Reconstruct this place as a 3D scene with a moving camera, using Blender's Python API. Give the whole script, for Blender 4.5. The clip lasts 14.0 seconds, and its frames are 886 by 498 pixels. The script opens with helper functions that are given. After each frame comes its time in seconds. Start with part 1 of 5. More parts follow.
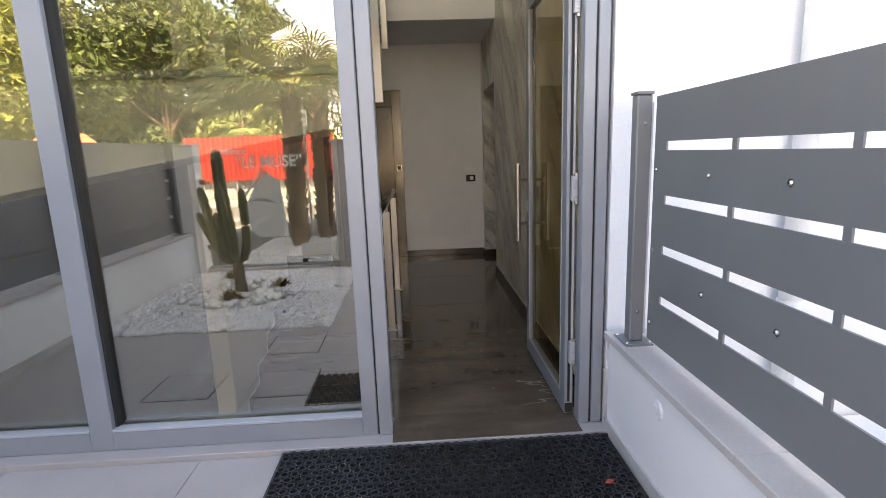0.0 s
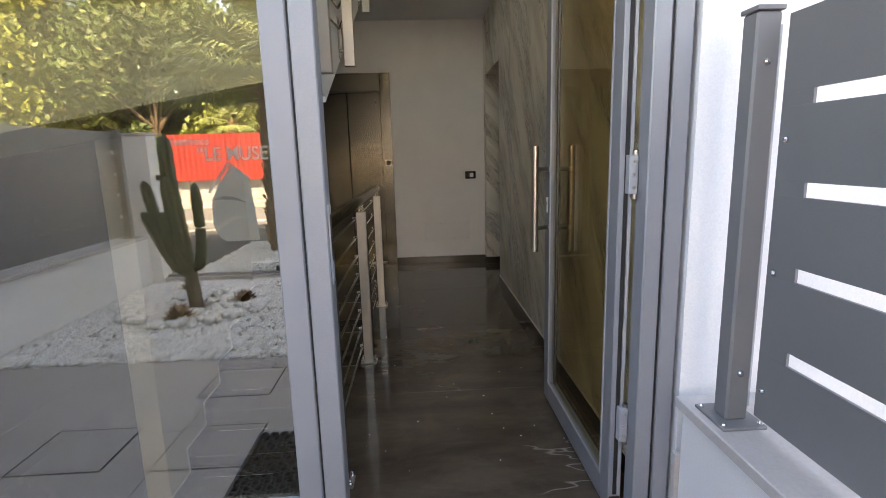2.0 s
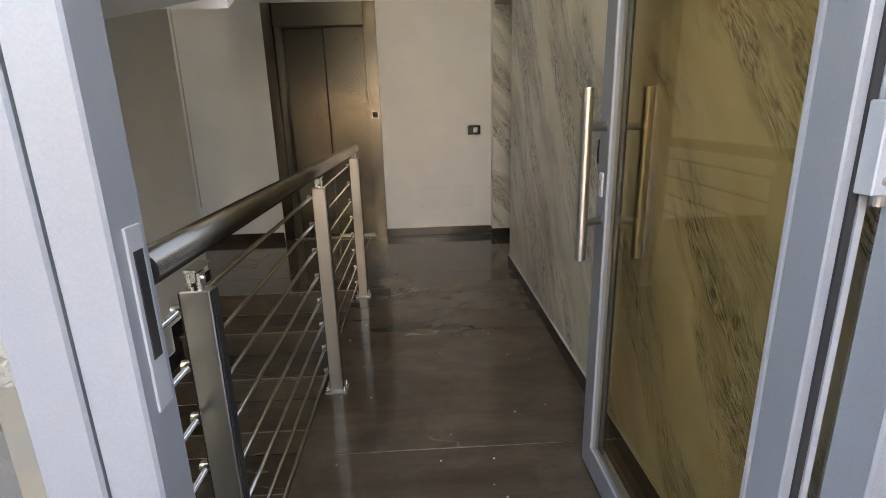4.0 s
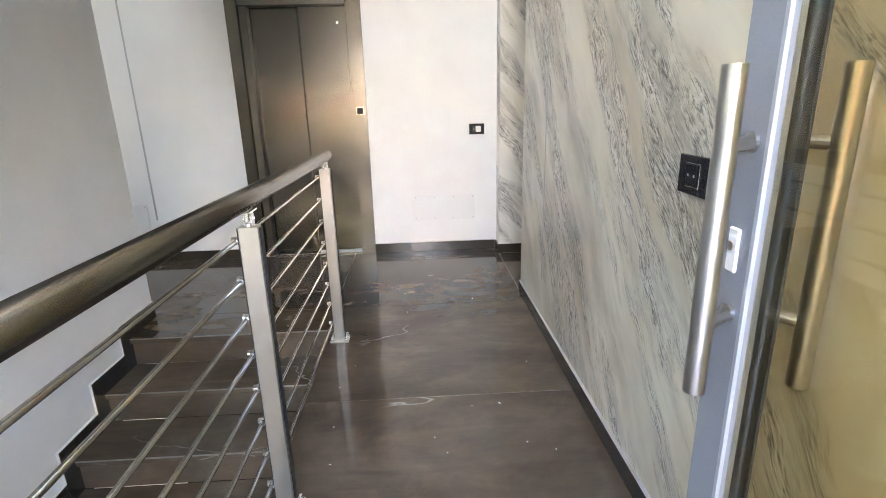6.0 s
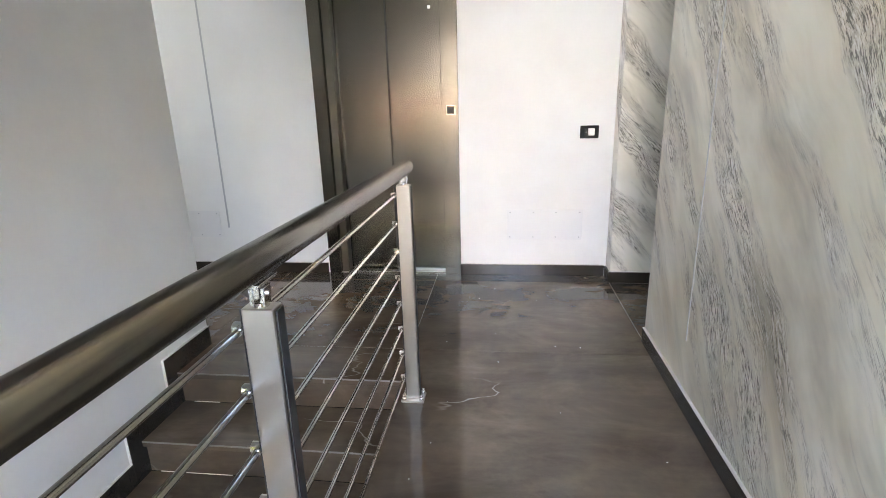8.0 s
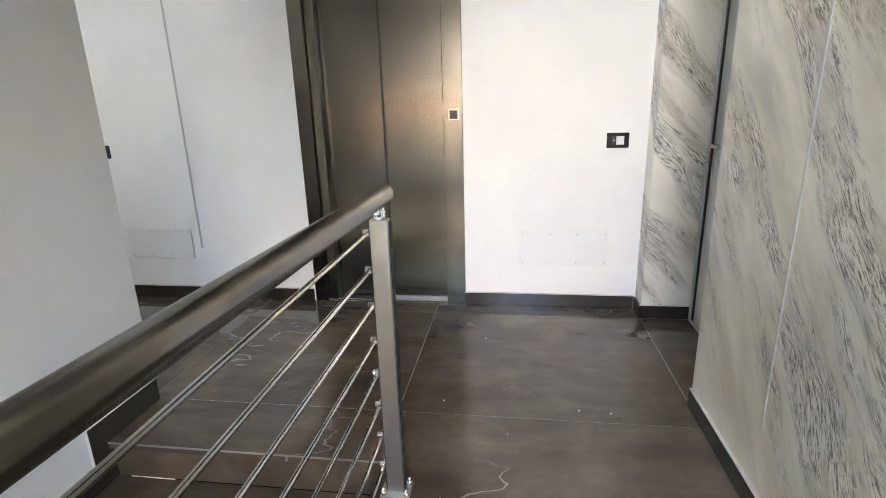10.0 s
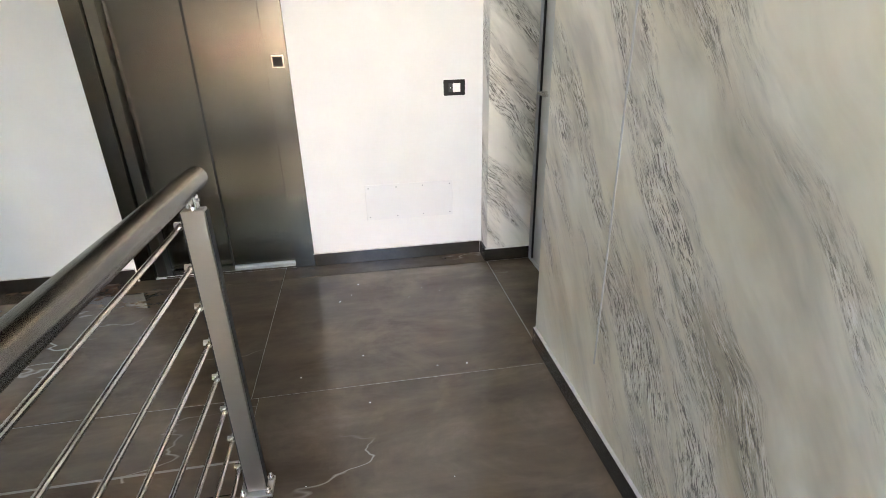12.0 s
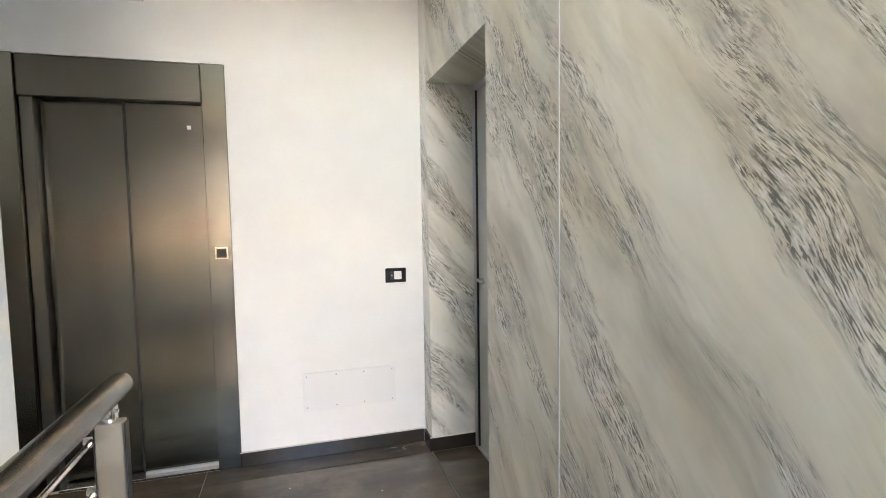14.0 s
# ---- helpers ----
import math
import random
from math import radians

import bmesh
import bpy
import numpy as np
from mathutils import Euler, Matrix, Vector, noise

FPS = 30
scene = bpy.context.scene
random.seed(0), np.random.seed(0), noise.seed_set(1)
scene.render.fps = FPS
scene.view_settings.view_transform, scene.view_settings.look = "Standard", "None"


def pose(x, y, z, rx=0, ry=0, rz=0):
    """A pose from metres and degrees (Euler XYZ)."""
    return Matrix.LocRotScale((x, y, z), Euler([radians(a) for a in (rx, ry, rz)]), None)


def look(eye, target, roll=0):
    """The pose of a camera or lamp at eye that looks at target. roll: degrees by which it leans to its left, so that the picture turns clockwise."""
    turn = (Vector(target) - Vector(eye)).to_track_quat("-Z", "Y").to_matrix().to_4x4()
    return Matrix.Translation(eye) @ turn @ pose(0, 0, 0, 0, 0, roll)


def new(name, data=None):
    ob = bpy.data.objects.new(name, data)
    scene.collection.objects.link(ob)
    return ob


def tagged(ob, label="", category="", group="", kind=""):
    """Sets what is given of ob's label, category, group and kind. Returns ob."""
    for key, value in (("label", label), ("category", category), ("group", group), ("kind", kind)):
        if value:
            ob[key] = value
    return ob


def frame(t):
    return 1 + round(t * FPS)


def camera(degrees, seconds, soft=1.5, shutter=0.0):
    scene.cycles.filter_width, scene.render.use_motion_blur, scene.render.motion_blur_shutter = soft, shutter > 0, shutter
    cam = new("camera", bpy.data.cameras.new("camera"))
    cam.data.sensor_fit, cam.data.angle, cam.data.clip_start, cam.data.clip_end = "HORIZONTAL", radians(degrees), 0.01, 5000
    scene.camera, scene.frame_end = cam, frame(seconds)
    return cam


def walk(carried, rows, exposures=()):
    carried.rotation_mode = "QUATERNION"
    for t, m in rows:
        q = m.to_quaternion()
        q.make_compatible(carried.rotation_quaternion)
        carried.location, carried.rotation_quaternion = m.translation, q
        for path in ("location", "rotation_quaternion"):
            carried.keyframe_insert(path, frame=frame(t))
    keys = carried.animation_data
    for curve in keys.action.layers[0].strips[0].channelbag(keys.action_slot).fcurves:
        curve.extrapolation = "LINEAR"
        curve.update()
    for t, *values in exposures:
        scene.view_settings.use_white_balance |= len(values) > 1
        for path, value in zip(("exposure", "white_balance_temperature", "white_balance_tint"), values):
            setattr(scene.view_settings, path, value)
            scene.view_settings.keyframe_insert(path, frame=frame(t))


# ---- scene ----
cam = camera(82.6, 14.0, soft=0.6)
PATH = [
    (0, (0.044, 1.788, 1.394), (0.134, 3.75, 1.016), -2.0),
    (0.5, (0.026, 1.977, 1.381), (0.119, 3.939, 1.005), -1.6),
    (1, (0.033, 2.175, 1.35), (0.125, 4.138, 0.978), -1.7),
    (1.5, (0.094, 2.423, 1.318), (0.188, 4.387, 0.949), -1.4),
    (2, (0.132, 2.651, 1.276), (0.226, 4.615, 0.909), -1.6),
    (4.3, (0.21, 3.706, 1.261), (0.294, 5.626, 0.708), -1.5),
    (4.5, (0.21, 3.792, 1.253), (0.297, 5.712, 0.7), -1.4),
    (5, (0.241, 3.987, 1.252), (0.329, 5.907, 0.701), -1.4),
    (5.5, (0.251, 4.167, 1.251), (0.34, 6.084, 0.69), -1.4),
    (6, (0.254, 4.321, 1.267), (0.345, 6.238, 0.703), -1.5),
    (6.5, (0.301, 4.496, 1.266), (0.392, 6.41, 0.695), -1.4),
    (7, (0.304, 4.627, 1.271), (0.365, 6.544, 0.703), -1.3),
    (7.5, (0.232, 4.819, 1.254), (0.11, 6.734, 0.691), -1.4),
    (8, (0.174, 4.975, 1.258), (-0.058, 6.881, 0.699), -1.6),
    (10.5, (0.18, 5.584, 1.277), (-0.099, 7.485, 0.723), -1.7),
    (11, (0.206, 5.604, 1.295), (0.114, 7.515, 0.712), -1.5),
    (11.5, (0.216, 5.628, 1.319), (0.357, 7.496, 0.62), -1.4),
    (12, (0.209, 5.646, 1.347), (0.496, 7.455, 0.545), -1.3),
    (12.5, (0.212, 5.636, 1.376), (0.596, 7.427, 0.574), -1.3),
    (13, (0.21, 5.639, 1.383), (0.677, 7.495, 0.8), -1.1),
    (13.5, (0.206, 5.645, 1.394), (0.726, 7.542, 1.031), -1.0),
    (14, (0.197, 5.656, 1.401), (0.758, 7.57, 1.258), -0.9),
]
walk(cam, [(t, look(eye, target, roll)) for t, eye, target, roll in PATH], [
    (0.0, 2.9, 9300, 20), (2.0, 2.95, 9300, 19), (4.3, 4.25, 9900, 19), (5.2, 5.28, 8400, 19), (6.5, 5.44, 7700, 19), (8.2, 5.46, 7550, 19),
    (11.0, 5.46, 7750, 17), (12.5, 5.48, 7900, 17), (14.0, 5.36, 7900, 17)])

# ---- light ----
world = bpy.data.worlds.new("sky")
scene.world = world
world.use_nodes = True
_wn = world.node_tree
_sky = _wn.nodes.new("ShaderNodeTexSky")
_sky.sky_type = "NISHITA"
_sky.sun_disc = False
_sky.sun_elevation = radians(50)
_sky.sun_rotation = radians(12)
_wn.links.new(_sky.outputs[0], _wn.nodes["Background"].inputs[0])
_wn.nodes["Background"].inputs[1].default_value = 0.15

sun = new("sun", bpy.data.lights.new("sun", "SUN"))
sun.data.energy = 5.0
sun.data.angle = radians(0.6)
sun.data.color = (1.0, 0.94, 0.84)
sun.matrix_world = look((3.0, 14.0, 16.5), (0.0, 0.0, 0.0))

# daylight of the tall stairwell glazing
day = new("stairwell_daylight", bpy.data.lights.new("stairwell_daylight", "AREA"))
day.data.shape = "RECTANGLE"
day.data.size, day.data.size_y = 3.6, 2.6
day.data.energy = 1.7
day.data.color = (1.0, 0.985, 0.96)
day.matrix_world = look((-1.0, 4.34, 3.85), (-1.1, 8.0, 2.9))


# ---- materials ----
class Nodes:
    """Short hand for one material's node tree."""

    def __init__(self, name, rough=0.5, metal=0.0, colour=(0.5, 0.5, 0.5), coat=0.0, spec=0.5):
        self.m = bpy.data.materials.new(name)
        self.m.use_nodes = True
        self.t = self.m.node_tree
        self.b = self.t.nodes["Principled BSDF"]
        self.b.inputs["Roughness"].default_value = rough
        self.b.inputs["Metallic"].default_value = metal
        self.b.inputs["Base Color"].default_value = (*colour, 1)
        self.b.inputs["Coat Weight"].default_value = coat
        self.b.inputs["Specular IOR Level"].default_value = spec
        self.p = self.add("ShaderNodeNewGeometry").outputs["Position"]

    def add(self, kind):
        return self.t.nodes.new(kind)

    def link(self, a, b):
        self.t.links.new(a, b)

    def mapped(self, scale, rot=(0, 0, 0), src=None):
        n = self.add("ShaderNodeMapping")
        n.inputs["Scale"].default_value = scale
        n.inputs["Rotation"].default_value = [radians(a) for a in rot]
        self.link(src or self.p, n.inputs[0])
        return n.outputs[0]

    def noise(self, scale, detail=4.0, rough=0.55, distort=0.0, vec=None):
        n = self.add("ShaderNodeTexNoise")
        n.inputs["Scale"].default_value = scale
        n.inputs["Detail"].default_value = detail
        n.inputs["Roughness"].default_value = rough
        n.inputs["Distortion"].default_value = distort
        self.link(vec or self.p, n.inputs["Vector"])
        return n.outputs[0]

    def ramp(self, fac, stops):
        n = self.add("ShaderNodeValToRGB")
        e = n.color_ramp.elements
        while len(e) < len(stops):
            e.new(0.5)
        for k, (pos, c) in zip(e, stops):
            k.position = pos
            k.color = (*c, 1) if len(c) == 3 else c
        self.link(fac, n.inputs[0])
        return n.outputs[0]

    def mask(self, fac, lo, hi):
        n = self.add("ShaderNodeMapRange")
        n.inputs["From Min"].default_value, n.inputs["From Max"].default_value = lo, hi
        self.link(fac, n.inputs[0])
        return n.outputs[0]

    def math(self, op, a, b):
        n = self.add("ShaderNodeMath")
        n.operation = op
        for k, v in ((0, a), (1, b)):
            if isinstance(v, (int, float)):
                n.inputs[k].default_value = v
            else:
                self.link(v, n.inputs[k])
        return n.outputs[0]

    def mix(self, fac, a, b, mode="MIX"):
        n = self.add("ShaderNodeMix")
        n.data_type, n.blend_type = "RGBA", mode
        for k, v in ((0, fac), (6, a), (7, b)):
            if isinstance(v, (int, float)):
                n.inputs[k].default_value = v
            elif isinstance(v, tuple):
                n.inputs[k].default_value = (*v, 1)
            else:
                self.link(v, n.inputs[k])
        return n.outputs[2]

    def dot(self, v):
        n = self.add("ShaderNodeVectorMath")
        n.operation = "DOT_PRODUCT"
        self.link(self.p, n.inputs[0])
        n.inputs[1].default_value = v
        return n.outputs["Value"]

    def combine(self, x, y, z=0.0):
        n = self.add("ShaderNodeCombineXYZ")
        for k, v in enumerate((x, y, z)):
            if isinstance(v, (int, float)):
                n.inputs[k].default_value = v
            else:
                self.link(v, n.inputs[k])
        return n.outputs[0]

    def colour(self, c):
        self.link(c, self.b.inputs["Base Color"])

    def rough(self, f):
        self.link(f, self.b.inputs["Roughness"])

    def bump(self, h, strength=0.2, dist=0.01):
        n = self.add("ShaderNodeBump")
        n.inputs["Strength"].default_value = strength
        n.inputs["Distance"].default_value = dist
        self.link(h, n.inputs["Height"])
        self.link(n.outputs[0], self.b.inputs["Normal"])

    def random(self):
        return self.add("ShaderNodeObjectInfo").outputs["Random"]

    def island(self):
        return self.add("ShaderNodeNewGeometry").outputs["Random Per Island"]


def speckled(name, dark, light, scale=6.0, rough=0.6, metal=0.0, bump=0.1, fine=120.0, coat=0.0, per_object=0.0, dist=0.003, speck=0.12):
    """Two tones over a broad noise, with a fine grain in colour and relief."""
    n = Nodes(name, rough, metal, coat=coat)
    broad = n.ramp(n.noise(scale, 5), [(0.3, dark), (0.7, light)])
    grain = n.noise(fine, 3)
    c = n.mix(speck, broad, n.ramp(grain, [(0.35, tuple(x * 0.6 for x in dark)), (0.65, tuple(min(1, x * 1.15) for x in light))]))
    if per_object:
        k = n.mask(n.random(), 0, 1)
        c = n.mix(per_object, c, n.ramp(k, [(0, tuple(x * 0.6 for x in dark)), (1, tuple(min(1, x * 1.3) for x in light))]))
    n.colour(c)
    wear = n.math("MULTIPLY", n.math("SUBTRACT", n.noise(scale * 2.3, 4), 0.5), 0.16)
    n.rough(n.math("MAXIMUM", n.math("ADD", wear, rough), 0.05))
    n.bump(grain, bump, dist)
    return n.m


def marble_plaster(name="marble_plaster", lit_wash=0.0):
    """Decorative polished plaster with slanting torn veins."""
    n = Nodes(name, 0.42, coat=0.1)
    a = radians(50)
    along = n.dot((-math.cos(a), math.cos(a), math.sin(a)))
    across = n.dot((math.sin(a), -math.sin(a), math.cos(a)))
    v = n.combine(across, along)
    warp = n.noise(1.0, 3, vec=n.mapped((1.5, 0.8, 1), src=v))
    across2 = n.math("ADD", across, n.math("MULTIPLY", n.math("SUBTRACT", warp, 0.5), 0.36))
    w = n.combine(across2, along)
    cloud = n.noise(1.0, 4, 0.5, vec=n.mapped((1.7, 0.6, 1), src=w))
    base = n.ramp(cloud, [(0.30, (0.36, 0.305, 0.215)), (0.41, (0.50, 0.45, 0.35)), (0.53, (0.61, 0.575, 0.48)), (0.64, (0.56, 0.495, 0.385)), (0.74, (0.49, 0.395, 0.275))])
    wash = n.noise(1.0, 5, 0.6, vec=n.mapped((6, 0.9, 1), src=w))
    base = n.mix(n.math("MULTIPLY", n.mask(wash, 0.42, 0.70), 0.75), base, (0.68, 0.665, 0.605))
    green = n.noise(1.0, 2, vec=n.mapped((2.0, 1.2, 1), src=v))
    base = n.mix(n.math("MULTIPLY", n.mask(green, 0.48, 0.70), 0.38), base, (0.46, 0.475, 0.385))
    # whitens the base: daylight on the niche side, put into the colour
    if lit_wash:
        base = n.mix(lit_wash, base, (0.80, 0.785, 0.76))
    smoke = n.noise(1.0, 5, 0.6, vec=n.mapped((5.2, 0.9, 1), rot=(0, 0, 8), src=w))
    base = n.mix(n.math("MULTIPLY", n.mask(smoke, 0.53, 0.70), 0.6), base, (0.29, 0.285, 0.25))
    vein = n.noise(1.0, 4, 0.6, vec=n.mapped((4.4, 0.62, 1), src=w))
    band = n.math("MULTIPLY", n.mask(vein, 0.475, 0.555), n.mask(vein, 0.78, 0.68))
    fine = n.noise(1.0, 5, 0.65, vec=n.mapped((22, 5, 1), src=w))
    base = n.mix(n.math("MULTIPLY", n.math("MULTIPLY", band, n.mask(fine, 0.35, 0.66)), 0.7), base, (0.25, 0.24, 0.215))
    tone = n.noise(1.0, 5, 0.6, vec=n.mapped((2.6, 1.1, 1), src=w))
    base = n.mix(0.4 if lit_wash else 1.0, base, n.ramp(tone, [(0.30, (0.70, 0.675, 0.62)), (0.44, (1.02, 1.0, 0.955)), (0.55, (1.17, 1.155, 1.12)), (0.70, (1.26, 1.245, 1.21))]), "MULTIPLY")
    coarse = n.noise(1.0, 3, 0.7, 0.0, vec=n.mapped((120, 14, 1), src=w))
    slim = n.noise(1.0, 3, 0.7, 0.0, vec=n.mapped((290, 34, 1), src=w))
    fleck = n.math("ADD", n.math("MULTIPLY", coarse, 0.5), n.math("MULTIPLY", slim, 0.5))
    torn = n.mask(fleck, 0.515, 0.54)
    broken = n.mask(n.noise(1.0, 4, 0.6, vec=n.mapped((14, 3.0, 1), src=w)), 0.40, 0.54)
    dark = n.math("MULTIPLY", n.math("MULTIPLY", torn, band), broken)
    c = n.mix(n.math("MULTIPLY", dark, 0.8), base, (0.065, 0.062, 0.056))
    pale = n.math("MULTIPLY", n.math("MULTIPLY", n.mask(fleck, 0.47, 0.43), band), broken)
    c = n.mix(n.math("MULTIPLY", pale, 0.6), c, (0.78, 0.77, 0.74))
    n.colour(c)
    n.rough(n.math("ADD", n.math("MULTIPLY", dark, 0.2), 0.36))
    n.bump(n.math("SUBTRACT", n.math("MULTIPLY", n.noise(7, 4), 0.5), n.math("MULTIPLY", dark, 1.3)), 0.35, 0.006)
    return n.m


def dark_stone(name="dark_polished_stone", gloss=0.05):
    """Polished brown-black porcelain with drifting clouds and thin pale cracks."""
    n = Nodes(name, 0.12, spec=0.7)
    r = n.random()
    off = n.add("ShaderNodeVectorMath")
    off.operation = "ADD"
    n.link(n.p, off.inputs[0])
    n.link(n.combine(n.math("MULTIPLY", r, 7.0), n.math("MULTIPLY", r, 3.0)), off.inputs[1])
    v = off.outputs[0]
    drift = n.noise(1.0, 7, 0.66, 0.5, vec=n.mapped((1.4, 3.0, 2), src=v))
    base = n.ramp(drift, [(0.25, (0.055, 0.040, 0.028)), (0.43, (0.080, 0.058, 0.041)), (0.58, (0.106, 0.079, 0.057)), (0.75, (0.160, 0.126, 0.095))])
    rust = n.mask(n.noise(1.7, 3, vec=v), 0.55, 0.75)
    base = n.mix(n.math("MULTIPLY", rust, 0.55), base, (0.085, 0.045, 0.027))
    grain = n.noise(1.0, 5, 0.65, 0.9, vec=n.mapped((2.2, 13, 12), src=v))
    base = n.mix(0.32, base, n.ramp(grain, [(0.30, (0.62, 0.60, 0.58)), (0.52, (1, 1, 1)), (0.70, (1.38, 1.36, 1.34))]), "MULTIPLY")
    line = n.noise(1.0, 5, 0.5, 0.2, vec=n.mapped((0.5, 1.5, 1), src=v))
    crack = n.mask(n.math("ABSOLUTE", n.math("SUBTRACT", line, 0.5), 0), 0.0036, 0.0)
    crack = n.math("MULTIPLY", crack, n.mask(n.noise(1.1, 2, vec=v), 0.53, 0.60))
    base = n.mix(n.math("MULTIPLY", crack, 0.6), base, (0.42, 0.39, 0.35))
    dust = n.mask(n.noise(2.6, 6, 0.7, 0.4), 0.50, 0.68)
    base = n.mix(n.math("MULTIPLY", dust, 0.30), base, (0.19, 0.145, 0.105))
    n.colour(base)
    smear = n.math("ADD", n.math("MULTIPLY", n.noise(14, 4), 0.05), gloss)
    n.rough(n.math("ADD", smear, n.math("MULTIPLY", dust, 0.04)))
    n.bump(n.noise(30, 3), 0.02, 0.002)
    return n.m


def brushed(name, colour, rough=0.3, scale=(400, 400, 6), amount=0.05, relief=0.012, stretch=0.0):
    n = Nodes(name, rough, 1.0, colour)
    if stretch:
        tangent = n.add("ShaderNodeTangent")
        tangent.direction_type, tangent.axis = "RADIAL", "Z"
        n.link(tangent.outputs[0], n.b.inputs["Tangent"])
        n.b.inputs["Anisotropic"].default_value = stretch
    g = n.noise(1.0, 3, vec=n.mapped(scale))
    n.colour(n.mix(n.mask(g, 0.3, 0.7), tuple(c * (1 - amount) for c in colour), tuple(c * (1 + amount * 0.5) for c in colour)))
    n.rough(n.math("ADD", n.math("MULTIPLY", g, 0.03), rough - 0.015))
    n.bump(g, relief, 0.001)
    return n.m


def pane_material(name, tint, mirror, slant=0.0):
    """Coated glazing: a share mirrored, the rest let through with a tint; slant adds to the mirrored share at grazing angles."""
    n = Nodes(name)
    out = n.t.nodes["Material Output"]
    clear, gloss, mixer = n.add("ShaderNodeBsdfTransparent"), n.add("ShaderNodeBsdfGlossy"), n.add("ShaderNodeMixShader")
    clear.inputs[0].default_value = (*tint, 1)
    gloss.inputs["Color"].default_value = (0.97, 0.97, 0.95, 1)
    gloss.inputs["Roughness"].default_value = 0.0
    mixer.inputs[0].default_value = mirror
    if slant:
        lw = n.add("ShaderNodeLayerWeight")
        lw.inputs[0].default_value = 0.5
        n.link(n.math("ADD", n.math("MULTIPLY", n.math("POWER", lw.outputs["Facing"], 3.0), slant), mirror), mixer.inputs[0])
    n.link(clear.outputs[0], mixer.inputs[1])
    n.link(gloss.outputs[0], mixer.inputs[2])
    n.link(mixer.outputs[0], out.inputs["Surface"])
    return n.m


def film(name, colour):
    """Thin frosted film: part of the light shines through it."""
    n = Nodes(name, 0.6, colour=colour)
    out = n.t.nodes["Material Output"]
    thin, mixer = n.add("ShaderNodeBsdfTranslucent"), n.add("ShaderNodeMixShader")
    c = n.ramp(n.noise(14, 3), [(0.3, tuple(x * 0.93 for x in colour)), (0.7, colour)])
    n.colour(c)
    n.link(c, thin.inputs[0])
    mixer.inputs[0].default_value = 0.7
    n.link(n.b.outputs[0], mixer.inputs[1])
    n.link(thin.outputs[0], mixer.inputs[2])
    n.link(mixer.outputs[0], out.inputs["Surface"])
    return n.m


def foliage(name, dark, light, rough=0.55):
    n = Nodes(name, rough)
    c = n.ramp(n.island(), [(0.0, dark), (0.55, tuple((a + b) / 2 for a, b in zip(dark, light))), (1.0, light)])
    c = n.mix(0.35, c, n.ramp(n.noise(1.3, 3), [(0.35, dark), (0.65, light)]))
    n.colour(c)
    n.b.inputs["Transmission Weight"].default_value = 0.0
    n.b.inputs["Subsurface Weight"].default_value = 0.0
    return n.m


